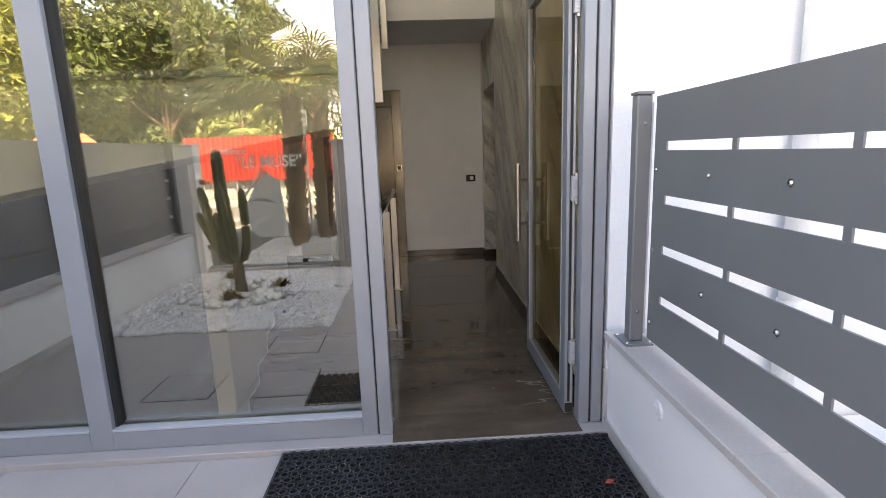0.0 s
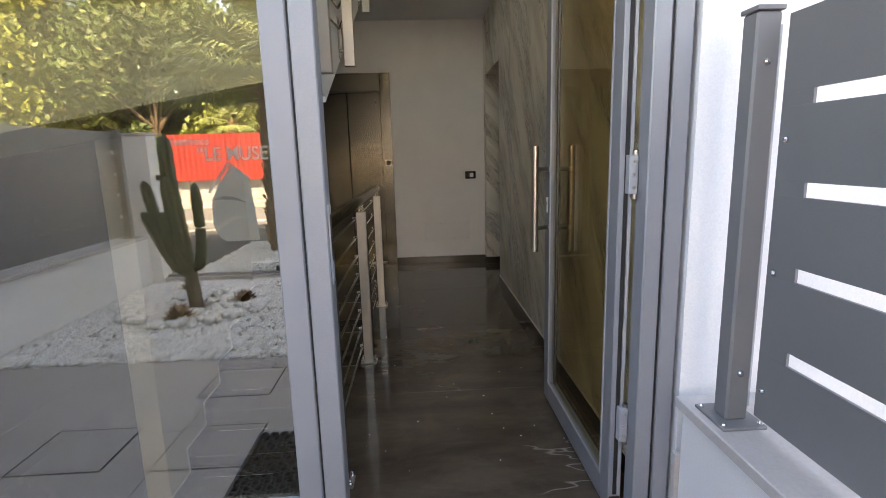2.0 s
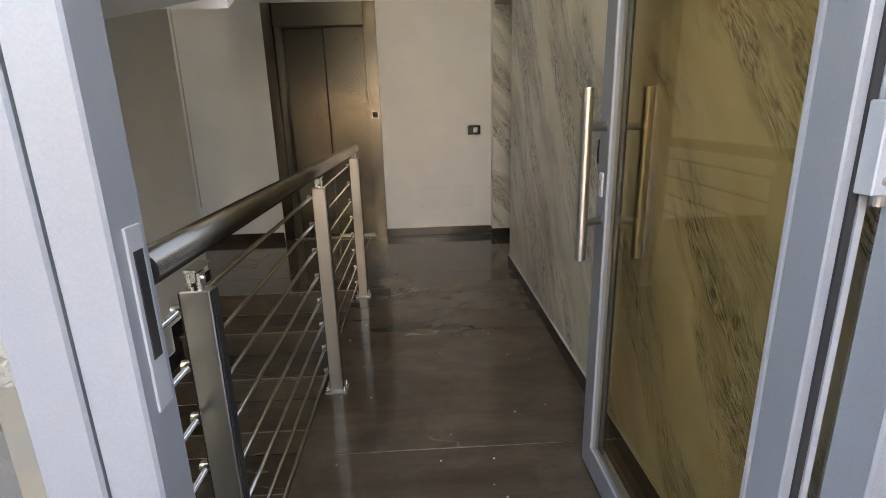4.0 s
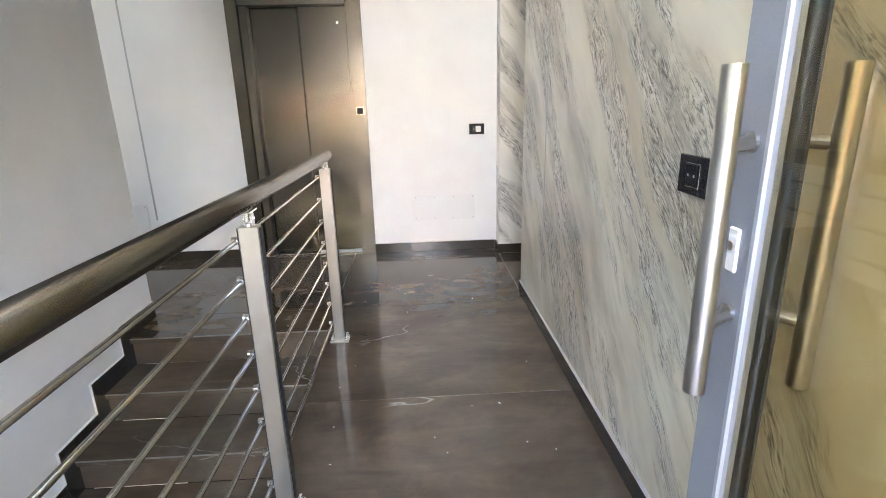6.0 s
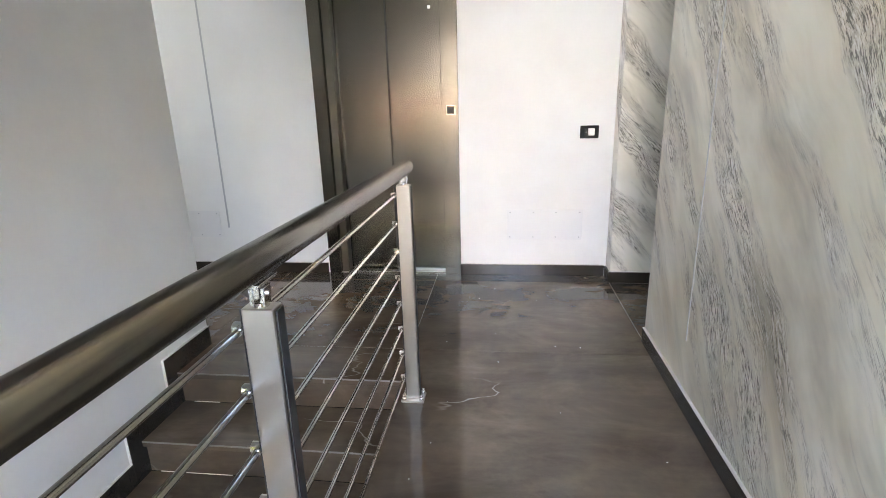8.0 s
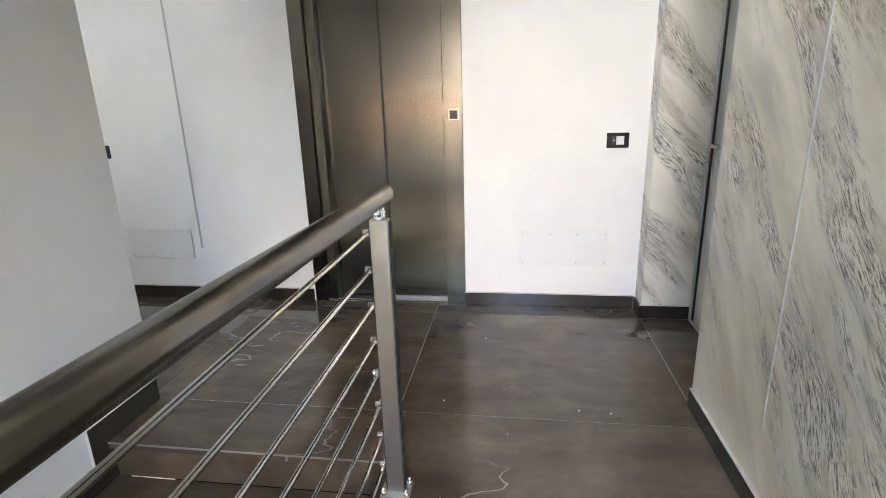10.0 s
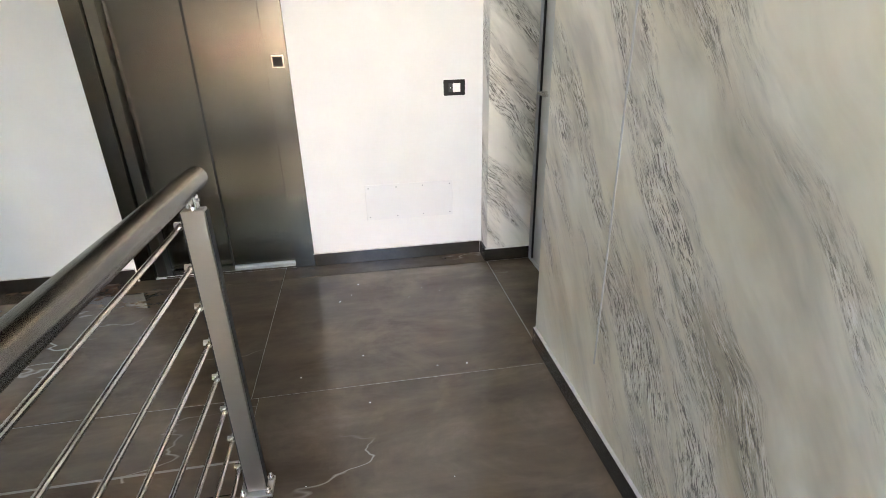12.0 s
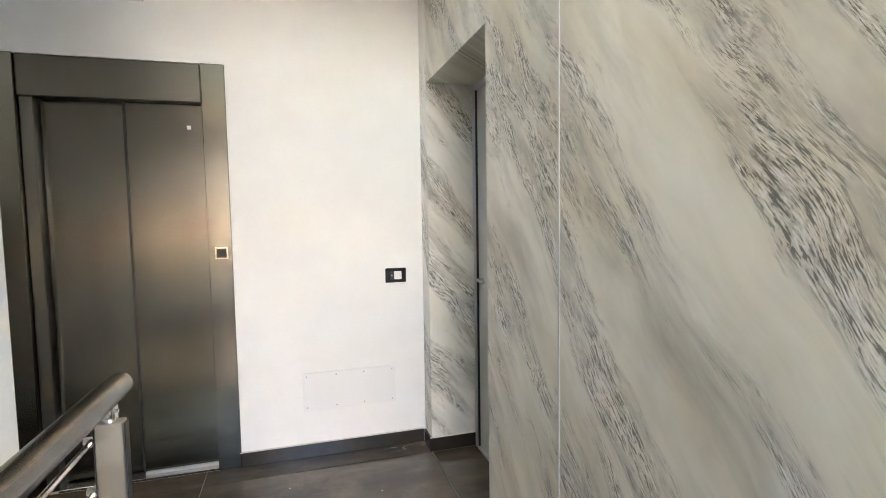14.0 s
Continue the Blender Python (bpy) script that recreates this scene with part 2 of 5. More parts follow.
M = {
    "white": speckled("white_plaster", (0.76, 0.76, 0.76), (0.82, 0.82, 0.815), 2.5, 0.75, bump=0.012, fine=60, speck=0.02),
    "outer_white": speckled("white_render", (0.80, 0.795, 0.79), (0.86, 0.86, 0.85), 1.5, 0.85, bump=0.12, fine=180),
    "marble": marble_plaster(),
    # same plaster, whitened as if lit, for the strip facing the glazing
    "marble_lit": marble_plaster("lit_marble_plaster", 0.6),
    "stone": dark_stone(),
    "stone_honed": dark_stone("dark_honed_stone", 0.14),
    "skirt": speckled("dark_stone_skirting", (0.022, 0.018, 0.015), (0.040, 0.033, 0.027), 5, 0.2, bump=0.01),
    "nosing": speckled("stone_edge_highlight", (0.15, 0.135, 0.12), (0.24, 0.22, 0.20), 9, 0.4),
    "grout": speckled("pale_grout", (0.26, 0.24, 0.215), (0.34, 0.315, 0.285), 8, 0.8),
    "steel": brushed("brushed_steel", (0.52, 0.50, 0.47), 0.30, (500, 500, 500), 0.02, 0.002),
    "rail": brushed("satin_steel_tube", (0.145, 0.130, 0.109), 0.25, (25, 25, 25), 0.01, 0.0),
    "bar": brushed("drawn_steel_bar", (0.33, 0.315, 0.285), 0.22, (60, 60, 60), 0.03, 0.001),
    "chrome": brushed("polished_steel", (0.72, 0.71, 0.69), 0.14, (60, 60, 60), 0.05),
    "lift": brushed("lift_steel", (0.14, 0.13, 0.112), 0.22, (260, 260, 0.6), 0.03, 0.0, 0.75),
    "lift_dark": brushed("lift_steel_dark", (0.13, 0.122, 0.108), 0.30, (260, 260, 0.6), 0.03, 0.0, 0.75),
    "alu": speckled("grey_coated_aluminium", (0.27, 0.285, 0.305), (0.30, 0.315, 0.335), 3, 0.42, 0.25, 0.03, 300),
    "alu_light": speckled("pale_coated_aluminium", (0.42, 0.44, 0.46), (0.46, 0.48, 0.50), 3, 0.38, 0.3, 0.03, 300),
    "gasket": speckled("black_gasket", (0.012, 0.012, 0.013), (0.02, 0.02, 0.02), 9, 0.6, bump=0.02),
    "fence": speckled("slate_grey_powder_coat", (0.185, 0.187, 0.190), (0.21, 0.212, 0.216), 2.0, 0.5, 0.1, 0.05, 500),
    "cap": speckled("grey_stone_coping", (0.47, 0.44, 0.42), (0.57, 0.54, 0.515), 3.5, 0.65, bump=0.1, fine=90),
    "paving": speckled("greige_porcelain_paving", (0.35, 0.315, 0.295), (0.41, 0.375, 0.355), 2.2, 0.55, bump=0.06, fine=140, per_object=0.12),
    "joint": speckled("paving_joint", (0.10, 0.095, 0.09), (0.14, 0.13, 0.12), 12, 0.9),
    "rubber": speckled("black_rubber", (0.016, 0.016, 0.017), (0.03, 0.03, 0.032), 14, 0.42, bump=0.1),
    "black": speckled("black_glossy_plastic", (0.012, 0.012, 0.014), (0.018, 0.018, 0.02), 10, 0.15),
    "white_plastic": speckled("white_plastic", (0.78, 0.78, 0.77), (0.82, 0.82, 0.81), 10, 0.35, bump=0.02),
    "panel_white": speckled("matt_white_cover", (0.745, 0.75, 0.76), (0.765, 0.77, 0.78), 3, 0.4, bump=0.01, speck=0.02),
    "door_panel": speckled("pale_grey_door", (0.42, 0.43, 0.41), (0.47, 0.48, 0.46), 3, 0.45, bump=0.03),
    "pebble": speckled("white_marble_chip", (0.74, 0.73, 0.71), (0.84, 0.83, 0.80), 9, 0.6, per_object=0.0, bump=0.2),
    "soil": speckled("pale_gravel_bed", (0.22, 0.215, 0.21), (0.52, 0.51, 0.49), 25, 0.9, bump=0.5, dist=0.01),
    "cactus": speckled("cactus_skin", (0.014, 0.030, 0.011), (0.032, 0.062, 0.02), 9, 0.5, bump=0.2),
    "bark": speckled("brown_bark", (0.06, 0.04, 0.028), (0.16, 0.11, 0.075), 14, 0.9, bump=0.8, dist=0.02),
    "palm_bark": speckled("palm_boots", (0.09, 0.05, 0.034), (0.24, 0.15, 0.10), 16, 0.9, bump=0.8, dist=0.02),
    "succulent": speckled("bronze_succulent", (0.12, 0.045, 0.02), (0.24, 0.11, 0.045), 20, 0.5),
    "asphalt": speckled("asphalt", (0.042, 0.042, 0.043), (0.065, 0.064, 0.063), 1.2, 0.9, bump=0.4, fine=160),
    "road": speckled("worn_road", (0.12, 0.12, 0.12), (0.17, 0.165, 0.16), 0.8, 0.9, bump=0.4, fine=160),
    "ground": speckled("dry_ground", (0.13, 0.11, 0.085), (0.22, 0.19, 0.14), 0.5, 0.95, bump=0.4, fine=40),
    "concrete": speckled("weathered_concrete", (0.26, 0.25, 0.235), (0.40, 0.385, 0.36), 2.5, 0.9, bump=0.3, fine=60),
    "red": speckled("red_mesh_banner", (0.22, 0.010, 0.005), (0.29, 0.018, 0.009), 3, 0.7, bump=0.3, fine=120),
    "print": speckled("white_print", (0.74, 0.72, 0.68), (0.8, 0.78, 0.75), 8, 0.7),
    "terracotta": speckled("terracotta_wall", (0.42, 0.19, 0.09), (0.52, 0.26, 0.13), 1.1, 0.9, bump=0.2, fine=30),
    "roof": speckled("clay_roof_tile", (0.36, 0.13, 0.06), (0.52, 0.22, 0.11), 4, 0.85, bump=0.3, fine=20),
    "leaf_dark": foliage("dark_leaf", (0.018, 0.038, 0.010), (0.10, 0.14, 0.028)),
    "leaf_light": foliage("yellow_green_leaf", (0.055, 0.085, 0.014), (0.24, 0.26, 0.045)),
    "leaf_palm": foliage("palm_leaf", (0.075, 0.11, 0.03), (0.26, 0.29, 0.09), 0.45),
    "frost": film("frosted_film", (0.74, 0.77, 0.77)),
    "letter_film": film("white_letter_film", (0.95, 0.95, 0.93)),
    "window": speckled("dark_window_glass", (0.03, 0.035, 0.04), (0.05, 0.055, 0.06), 2, 0.1),
    "orange_cloth": speckled("orange_cloth", (0.50, 0.12, 0.05), (0.62, 0.2, 0.09), 3, 0.8),
    "red_leaf": speckled("red_leaf", (0.30, 0.03, 0.02), (0.42, 0.07, 0.04), 60, 0.6),
    "facade_glass": pane_material("coated_facade_glass", (0.85, 0.805, 0.68), 0.275),
    "door_glass": pane_material("bronze_door_glass", (0.89, 0.83, 0.69), 0.045, 0.34),
    "gate_glass": pane_material("clear_gate_glass", (0.97, 0.985, 0.975), 0.04),
}


# ---- building blocks ----
def link_mesh(name, bm, material, smooth=False):
    me = bpy.data.meshes.new(name)
    bm.normal_update()
    bm.to_mesh(me)
    bm.free()
    me.materials.append(M[material] if isinstance(material, str) else material)
    if smooth:
        for p in me.polygons:
            p.use_smooth = True
    return new(name, me)


def thing(name, at, label, category, group="", kind=""):
    ob = new(name)
    ob.empty_display_size = 0.1
    ob.location = at
    return tagged(ob, label, category, group, kind)


def part(name, bm, material, parent, label="", smooth=False, world_space=True):
    """One mesh under a thing; its vertices are given in the world, as is the parent's own place."""
    if world_space:
        base = Vector(parent.location)
        if parent.parent:
            base = base + Vector(parent.parent.location)
        bmesh.ops.translate(bm, verts=bm.verts, vec=-base)
    ob = link_mesh(name, bm, material, smooth)
    ob.parent = parent
    return tagged(ob, label)


def structure(name, bm, material, label="", category="", smooth=False):
    return tagged(link_mesh(name, bm, material, smooth), label, category, "", "structure")


def box(x0, x1, y0, y1, z0, z1, bevel=0.0, bm=None):
    bm = bm or bmesh.new()
    vs = [bm.verts.new((x, y, z)) for x in (x0, x1) for y in (y0, y1) for z in (z0, z1)]
    fs = [bm.faces.new([vs[i] for i in q]) for q in ((0, 1, 3, 2), (4, 6, 7, 5), (0, 4, 5, 1), (2, 3, 7, 6), (0, 2, 6, 4), (1, 5, 7, 3))]
    if bevel:
        es = {e for f in fs for e in f.edges}
        bmesh.ops.bevel(bm, geom=list(es), offset=bevel, segments=1, affect="EDGES", profile=0.5)
    return bm


def tube(a, b, r0, r1=None, seg=14, bm=None, caps=True):
    bm = bm or bmesh.new()
    a, b = Vector(a), Vector(b)
    d = b - a
    m = Matrix.Translation((a + b) / 2) @ d.to_track_quat("Z", "Y").to_matrix().to_4x4()
    bmesh.ops.create_cone(bm, cap_ends=caps, segments=seg, radius1=r0, radius2=r0 if r1 is None else r1, depth=d.length, matrix=m)
    return bm


def ball(c, r, seg=8, bm=None, squash=1.0):
    bm = bm or bmesh.new()
    bmesh.ops.create_uvsphere(bm, u_segments=seg, v_segments=max(4, seg // 2), radius=r, matrix=Matrix.Translation(c) @ Matrix.Diagonal((1, 1, squash, 1)))
    return bm


def prism(points, axis, lo, hi, bm=None):
    """A flat outline, given in the two other axes, drawn out along axis."""
    bm = bm or bmesh.new()

    def at(p, d):
        return {"x": (d, p[0], p[1]), "y": (p[0], d, p[1]), "z": (p[0], p[1], d)}[axis]

    a = [bm.verts.new(at(p, lo)) for p in points]
    b = [bm.verts.new(at(p, hi)) for p in points]
    bm.faces.new(a)
    bm.faces.new(b[::-1])
    for i in range(len(a)):
        j = (i + 1) % len(a)
        bm.faces.new((a[j], a[i], b[i], b[j]))
    bmesh.ops.recalc_face_normals(bm, faces=bm.faces)
    return bm


def screw(c, axis, r, bm=None):
    """A domed screw head with its washer, standing out along axis."""
    c, axis = Vector(c), Vector(axis)
    bm = tube(c, c + axis * r * 0.35, r * 1.35, seg=12, bm=bm)
    return tube(c + axis * r * 0.35, c + axis * r * 1.1, r, r * 0.55, seg=10, bm=bm)


# ---- the stair hall ----
XR, XL, YF, YB, XS = 0.93, -1.44, 4.2, 8.6, -0.27   # marble wall, core wall, glass line, back wall, edge of the stair void
TOP = 5.6
CORE_Y = 5.5   # front end of the core wall
structure("wall_right", box(XR, XR + 0.32, 4.32, 7.53, -0.2, TOP), "marble", "grey-beige veined polished plaster wall of the corridor", "wall")
structure("wall_right_header", box(XR, XR + 0.32, 7.53, 8.45, 2.13, TOP), "marble", "veined plaster wall over a doorway", "wall")
structure("wall_right_end", box(XR, XR + 0.32, 8.45, 8.6, -0.2, TOP), "marble_lit", "narrow strip of veined plaster wall in a corner", "wall")
structure("wall_behind_door", box(XR + 0.32, XR + 0.45, 4.32, 9.0, -0.2, TOP), "white", "plain white plaster wall closing the doorway", "wall")
structure("wall_back_right", box(-0.132, XR, YB, YB + 0.25, -0.2, TOP), "white", "smooth white plaster wall beside the lift", "wall")
structure("wall_back_left", box(-3.7, -1.16, YB, YB + 0.25, -0.2, TOP), "white", "smooth white plaster wall beside the lift", "wall")
structure("wall_back_top", box(-1.16, -0.132, YB, YB + 0.25, 2.20, TOP), "white", "smooth white plaster wall above the lift", "wall")
structure("wall_lift_shaft", box(-1.3, 0.0, YB + 0.25, YB + 0.4, -0.2, TOP), "white", "plain wall closing the lift shaft", "wall")
structure("wall_core", box(XL - 0.14, XL, CORE_Y, 7.36, -2.0, TOP), "white", "white plaster core wall beside the stairs", "wall")
structure("wall_left", box(-3.85, -3.7, 4.32, 9.0, -0.2, TOP), "white", "plain white plaster side wall", "wall")
structure("ceiling", box(-3.85, XR + 0.4, 4.1, 9.0, TOP, TOP + 0.2), "white", "flat white ceiling of the stair hall", "ceiling")
structure("ceiling_landing", box(-3.7, XR, 7.4, YB, 2.75, 3.4), "white", "white underside of the upper landing slab", "ceiling")
structure("wall_under_corridor", box(XS, XS + 0.1, 4.32, 7.08, -2.0, -0.02), "white", "white plaster wall below the corridor edge", "wall")
structure("wall_basement_front", box(XL, XS, 4.32, 4.42, -2.0, -0.1), "white", "white plaster wall at the foot of the stairs", "wall")
structure("floor_basement", box(XL - 0.2, XS + 0.1, 4.3, 7.1, -2.1, -1.87), "skirt", "dark stone floor below the stairs", "floor")
structure("floor_slab", box(XS + 0.1, XR + 0.32, 4.3, YB, -0.2, -0.0025), "grout", "pale grout bed under the floor tiles", "floor")
structure("floor_slab_landing", box(-3.7, XS + 0.1, 7.12, YB, -0.2, -0.0025), "grout", "pale grout bed under the landing tiles", "floor")

# unseen wall, added so the left panes have darkness behind their reflections
structure("wall_dark_backdrop", box(-3.7, XL - 0.143, CORE_Y + 0.02, CORE_Y + 0.12, -0.2, 1.55), "skirt", "unseen dark wall added as a dark background behind the lower panes", "wall")
structure("floor_side", box(-3.7, XL - 0.14, 4.3, 7.12, -0.2, -0.005), "skirt", "plain dark stone floor beyond the core wall", "floor")

# skirting boards, each with a pale bead of grout along its top
SK = 0.08


def skirting(name, x0, x1, y0, y1, z0=0.0, z1=SK):
    ob = structure(name, box(x0, x1, y0, y1, z0, z1, 0.002), "skirt", "dark polished stone skirting", "skirting")
    return ob


def bead(x0, x1, y0, y1, z):
    structure("trim_grout", box(x0, x1, y0, y1, z, z + 0.003), "cap", "thin white sealant bead over the skirting", "trim")


skirting("baseboard_right", XR - 0.013, XR, 4.34, 7.53)
bead(XR - 0.012, XR, 4.34, 7.53, SK)
skirting("baseboard_back", -0.132, XR - 0.013, YB - 0.013, YB)
bead(-0.14, XR - 0.013, YB - 0.012, YB, SK)
skirting("baseboard_back_left", -3.7, -1.17, YB - 0.013, YB)
bead(-3.7, -1.17, YB - 0.012, YB, SK)
skirting("baseboard_niche", XR - 0.013, XR + 0.27, 8.437, 8.45)
bead(XR - 0.012, XR + 0.27, 8.438, 8.45, SK)
skirting("baseboard_corner", XR - 0.013, XR, 8.45, YB - 0.013)

# raised vertical seam in the marble plaster
structure("trim_seam", box(XR - 0.0035, XR, 6.956, 6.964, 0.29, 3.6, 0.001), "door_panel", "thin raised vertical seam in the plaster", "trim")
# proud grey strip, coloured for the shade in a groove of the back wall
structure("trim_groove", box(-1.955, -1.942, YB - 0.003, YB, 0.36, 2.75), "alu_light", "grey vertical strip drawn for the shaded groove in white plaster", "trim")

# floor tiles
floor = thing("floor", (0, 0, 0), "dark brown polished stone-look floor tiles", "floor", kind="structure")
ROWS = [(4.30, 5.228), (5.2315, 6.298), (6.3015, 7.368), (7.3715, 8.437), (8.4405, 8.598)]
COLS = [(-3.7, -2.65), (-2.647, -1.482), (-1.479, -0.312), (-0.309, 0.928)]
for y0, y1 in ROWS:
    for x0, x1 in COLS:
        if y0 < 7.3 and x1 < 0:
            continue
        if y0 < 7.3:
            x0 = XS - 0.01
        part("tile", box(x0, x1, y0, y1, -0.012, 0.0, 0.0012), "stone", floor)
part("tile", box(XL, XS - 0.012, 7.045, 7.368, -0.03, 0.0, 0.002), "stone", floor)
part("tile", box(-3.7, XL - 0.143, 7.125, 7.368, -0.012, 0.0, 0.001), "stone", floor)
part("tile", box(0.931, XR + 0.27, 7.53, 8.437, -0.012, 0.0, 0.0012), "stone", floor)

# stairs going down
stairs = thing("stairs", (-0.85, 7.0, 0), "dark polished stone stairs going down beside a white wall", "stairs", kind="structure")
RISE, RUN, NOSE, STAIR_SK = 0.17, 0.305, 7.045, 0.105
for k in range(0, 11):
    y, z = NOSE - RUN * k, -RISE * k
    part("riser", box(XL, XS, y + 0.02, y + 0.035, z - RISE, z - 0.03), "stone_honed", stairs)
    if k:
        part("tread", box(XL, XS, y, y + RUN + 0.018, z - 0.03, z, 0.003), "stone_honed", stairs)
    # pale strip that paints the highlight along the step's front edge
    part("nosing", box(XL + 0.012, XS, y - 0.0022, y + 0.002, z - 0.006, z + 0.0012, 0.0008), "nosing", stairs, "thin pale strip drawn as the highlight on the step edge")
    y2 = NOSE - RUN * (k - 1)
    top = z + STAIR_SK
    y_hi = 7.36 if k == 0 else y2 - 0.075
    part("skirting", box(XL, XL + 0.012, y - 0.075, y_hi, z - 0.22, top, 0.0015), "skirt", stairs)
    part("sealant", box(XL, XL + 0.010, y - 0.079, y_hi, top, top + 0.004), "white_plastic", stairs, "white sealant bead")
    part("sealant", box(XL, XL + 0.010, y - 0.079, y - 0.075, z - RISE + STAIR_SK, top), "white_plastic", stairs, "white sealant bead")
structure("trim_slab_edge", box(XS - 0.012, XS, 4.32, 7.075, -0.22, -0.002), "skirt", "dark stone facing on the corridor edge", "trim")


# ---- the railing ----
XP = -0.21
BARS = [0.911 - 0.115 * k for k in range(8)]
railing = thing("stair_railing", (XP, 5.7, 0), "stainless steel railing with a round handrail and thin horizontal bars", "railing")


def flat_post(parent, x, y, z0, z1):
    post = part("post", box(x - 0.0275, x + 0.0275, y - 0.017, y + 0.017, z0, z1, 0.002), "steel", parent)
    base = Vector(parent.location)
    for dx in (-0.0305, 0.0305):
        bm = box(x + dx - 0.0012, x + dx + 0.0012, y - 0.013, y + 0.013, z0 + 0.01, z1 - 0.004)
        bmesh.ops.translate(bm, verts=bm.verts, vec=-base)
        e = link_mesh("inlay", bm, "gasket")
        e.parent = post
    return post


for y in (4.475, 5.69, 6.91):
    flat_post(railing, XP, y, 0.01, 0.952)
    bm = box(XP - 0.05, XP + 0.05, y - 0.04, y + 0.04, 0.0, 0.01, 0.002)
    part("base_plate", bm, "steel", railing)
    for sx in (-0.038, 0.038):
        for sy in (-0.028, 0.028):
            bm = tube((XP + sx, y + sy, 0.01), (XP + sx, y + sy, 0.022), 0.010, 0.009, 8)
            ball((XP + sx, y + sy, 0.026), 0.008, 8, bm)
            part("bolt", bm, "chrome", railing, smooth=True)
    # fork, pin and saddle carrying the handrail
    bm = tube((XP, y, 0.952), (XP, y, 0.960), 0.014)
    box(XP - 0.013, XP - 0.006, y - 0.011, y + 0.011, 0.955, 0.985, 0.001, bm)
    box(XP + 0.006, XP + 0.013, y - 0.011, y + 0.011, 0.955, 0.985, 0.001, bm)
    tube((XP - 0.017, y, 0.974), (XP + 0.017, y, 0.974), 0.004, bm=bm)
    box(XP - 0.005, XP + 0.005, y - 0.012, y + 0.03, 0.966, 0.990, 0.001, bm)
    box(XP - 0.012, XP + 0.012, y - 0.02, y + 0.045, 0.988, 0.994, 0.001, bm)
    part("saddle", bm, "chrome", railing)
    for z in BARS:
        bm = tube((XP - 0.0275, y, z), (XP - 0.052, y, z), 0.0105, seg=14)
        tube((XP - 0.038, y - 0.016, z), (XP - 0.038, y + 0.016, z), 0.0085, seg=12, bm=bm)
        part("bar_clamp", bm, "chrome", railing, smooth=False)
for z in BARS:
    part("bar", tube((XP - 0.038, 4.34, z), (XP - 0.038, 6.95, z), 0.0065, seg=12), "bar", railing, smooth=True)
bm = tube((XP, 4.30, 1.042), (XP, 6.975, 1.014), 0.029, seg=40)
ball((XP, 6.975, 1.014), 0.0288, 24, bm)
part("handrail", bm, "rail", railing, "thick round satin steel handrail", smooth=True)
part("end_cap", tube((XP, 4.292, 1.042), (XP, 4.302, 1.042), 0.0297, seg=40), "gasket", railing, "dark end cap", smooth=False)

# upper flight with its own side-fixed railing
structure("stairs_upper", prism([(5.0, 1.52), (7.4, 2.70), (7.4, 3.09), (5.0, 1.92)], "x", XL, -0.26), "white", "white underside and cheek of the upper stair flight", "stairs")
structure("landing_half", prism([(-0.26, 1.55), (-0.26, 1.80), (-3.7, 1.80), (-3.7, 0.98)], "y", 4.44, 5.0), "white", "white half-landing slab close behind the glazing", "landing")
structure("trim_half_landing", box(-3.69, -0.27, 4.41, 4.44, 1.79, 1.83, 0.003), "alu_light", "pale metal edge strip along the half-landing", "trim")
upper = thing("upper_railing", (-0.2, 5.6, 1.6), "steel railing posts bolted to the side of the upper stair flight", "railing")
for y, z in ((4.67, 1.59), (5.48, 1.75), (6.68, 2.33)):
    part("post", box(-0.225, -0.17, y - 0.018, y + 0.018, z, z + 1.25, 0.002), "steel", upper)
    bm = box(-0.262, -0.255, y + 0.035, y + 0.08, z + 0.05, z + 0.26, 0.001)
    for dz in (0.09, 0.21):
        tube((-0.255, y + 0.055, z + dz), (-0.215, y + 0.055, z + dz), 0.008, bm=bm)
        ball((-0.212, y + 0.055, z + dz), 0.013, 10, bm)
    tube((-0.236, y + 0.055, z + 0.07), (-0.236, y + 0.055, z + 0.23), 0.005, bm=bm)
    part("bracket", bm, "chrome", upper)
for k in range(8):
    part("bar", tube((-0.245, 4.5, 1.86 + 0.1 * k), (-0.245, 5.48, 1.94 + 0.1 * k), 0.006, seg=8), "rail", upper, smooth=True)
    part("bar", tube((-0.245, 5.48, 1.94 + 0.1 * k), (-0.245, 7.4, 2.88 + 0.1 * k), 0.006, seg=8), "rail", upper, smooth=True)
glass_rail = thing("landing_railing", (-1.0, 4.5, 1.83), "steel railing posts standing on the half-landing", "railing")
for x in (-2.4, -1.72, -1.02, -0.84):
    part("post", box(x - 0.035, x + 0.035, 4.46, 4.49, 1.8, 2.8, 0.002), "steel", glass_rail)
bm = tube((-3.6, 4.475, 2.83), (-0.3, 4.475, 2.83), 0.025, seg=16)
part("handrail", bm, "rail", glass_rail, smooth=True)


# ---- the lift ----
lift = thing("lift_door", (-0.65, YB, 0), "closed two-panel brushed stainless steel lift door in its frame", "lift")
part("jamb", box(-0.25, -0.132, YB - 0.008, YB + 0.16, 0.0, 2.20, 0.003), "lift", lift)
part("jamb", box(-1.16, -1.07, YB - 0.008, YB + 0.16, 0.0, 2.20, 0.003), "lift", lift)
part("jamb", box(-1.067, -1.01, YB + 0.022, YB + 0.16, 0.0, 2.0, 0.003), "lift_dark", lift)
part("header", box(-1.067, -0.253, YB + 0.004, YB + 0.16, 2.0, 2.198, 0.003), "lift_dark", lift, "darker steel head panel")
part("panel", box(-1.005, -0.628, YB + 0.085, YB + 0.115, 0.022, 1.998, 0.002), "lift", lift)
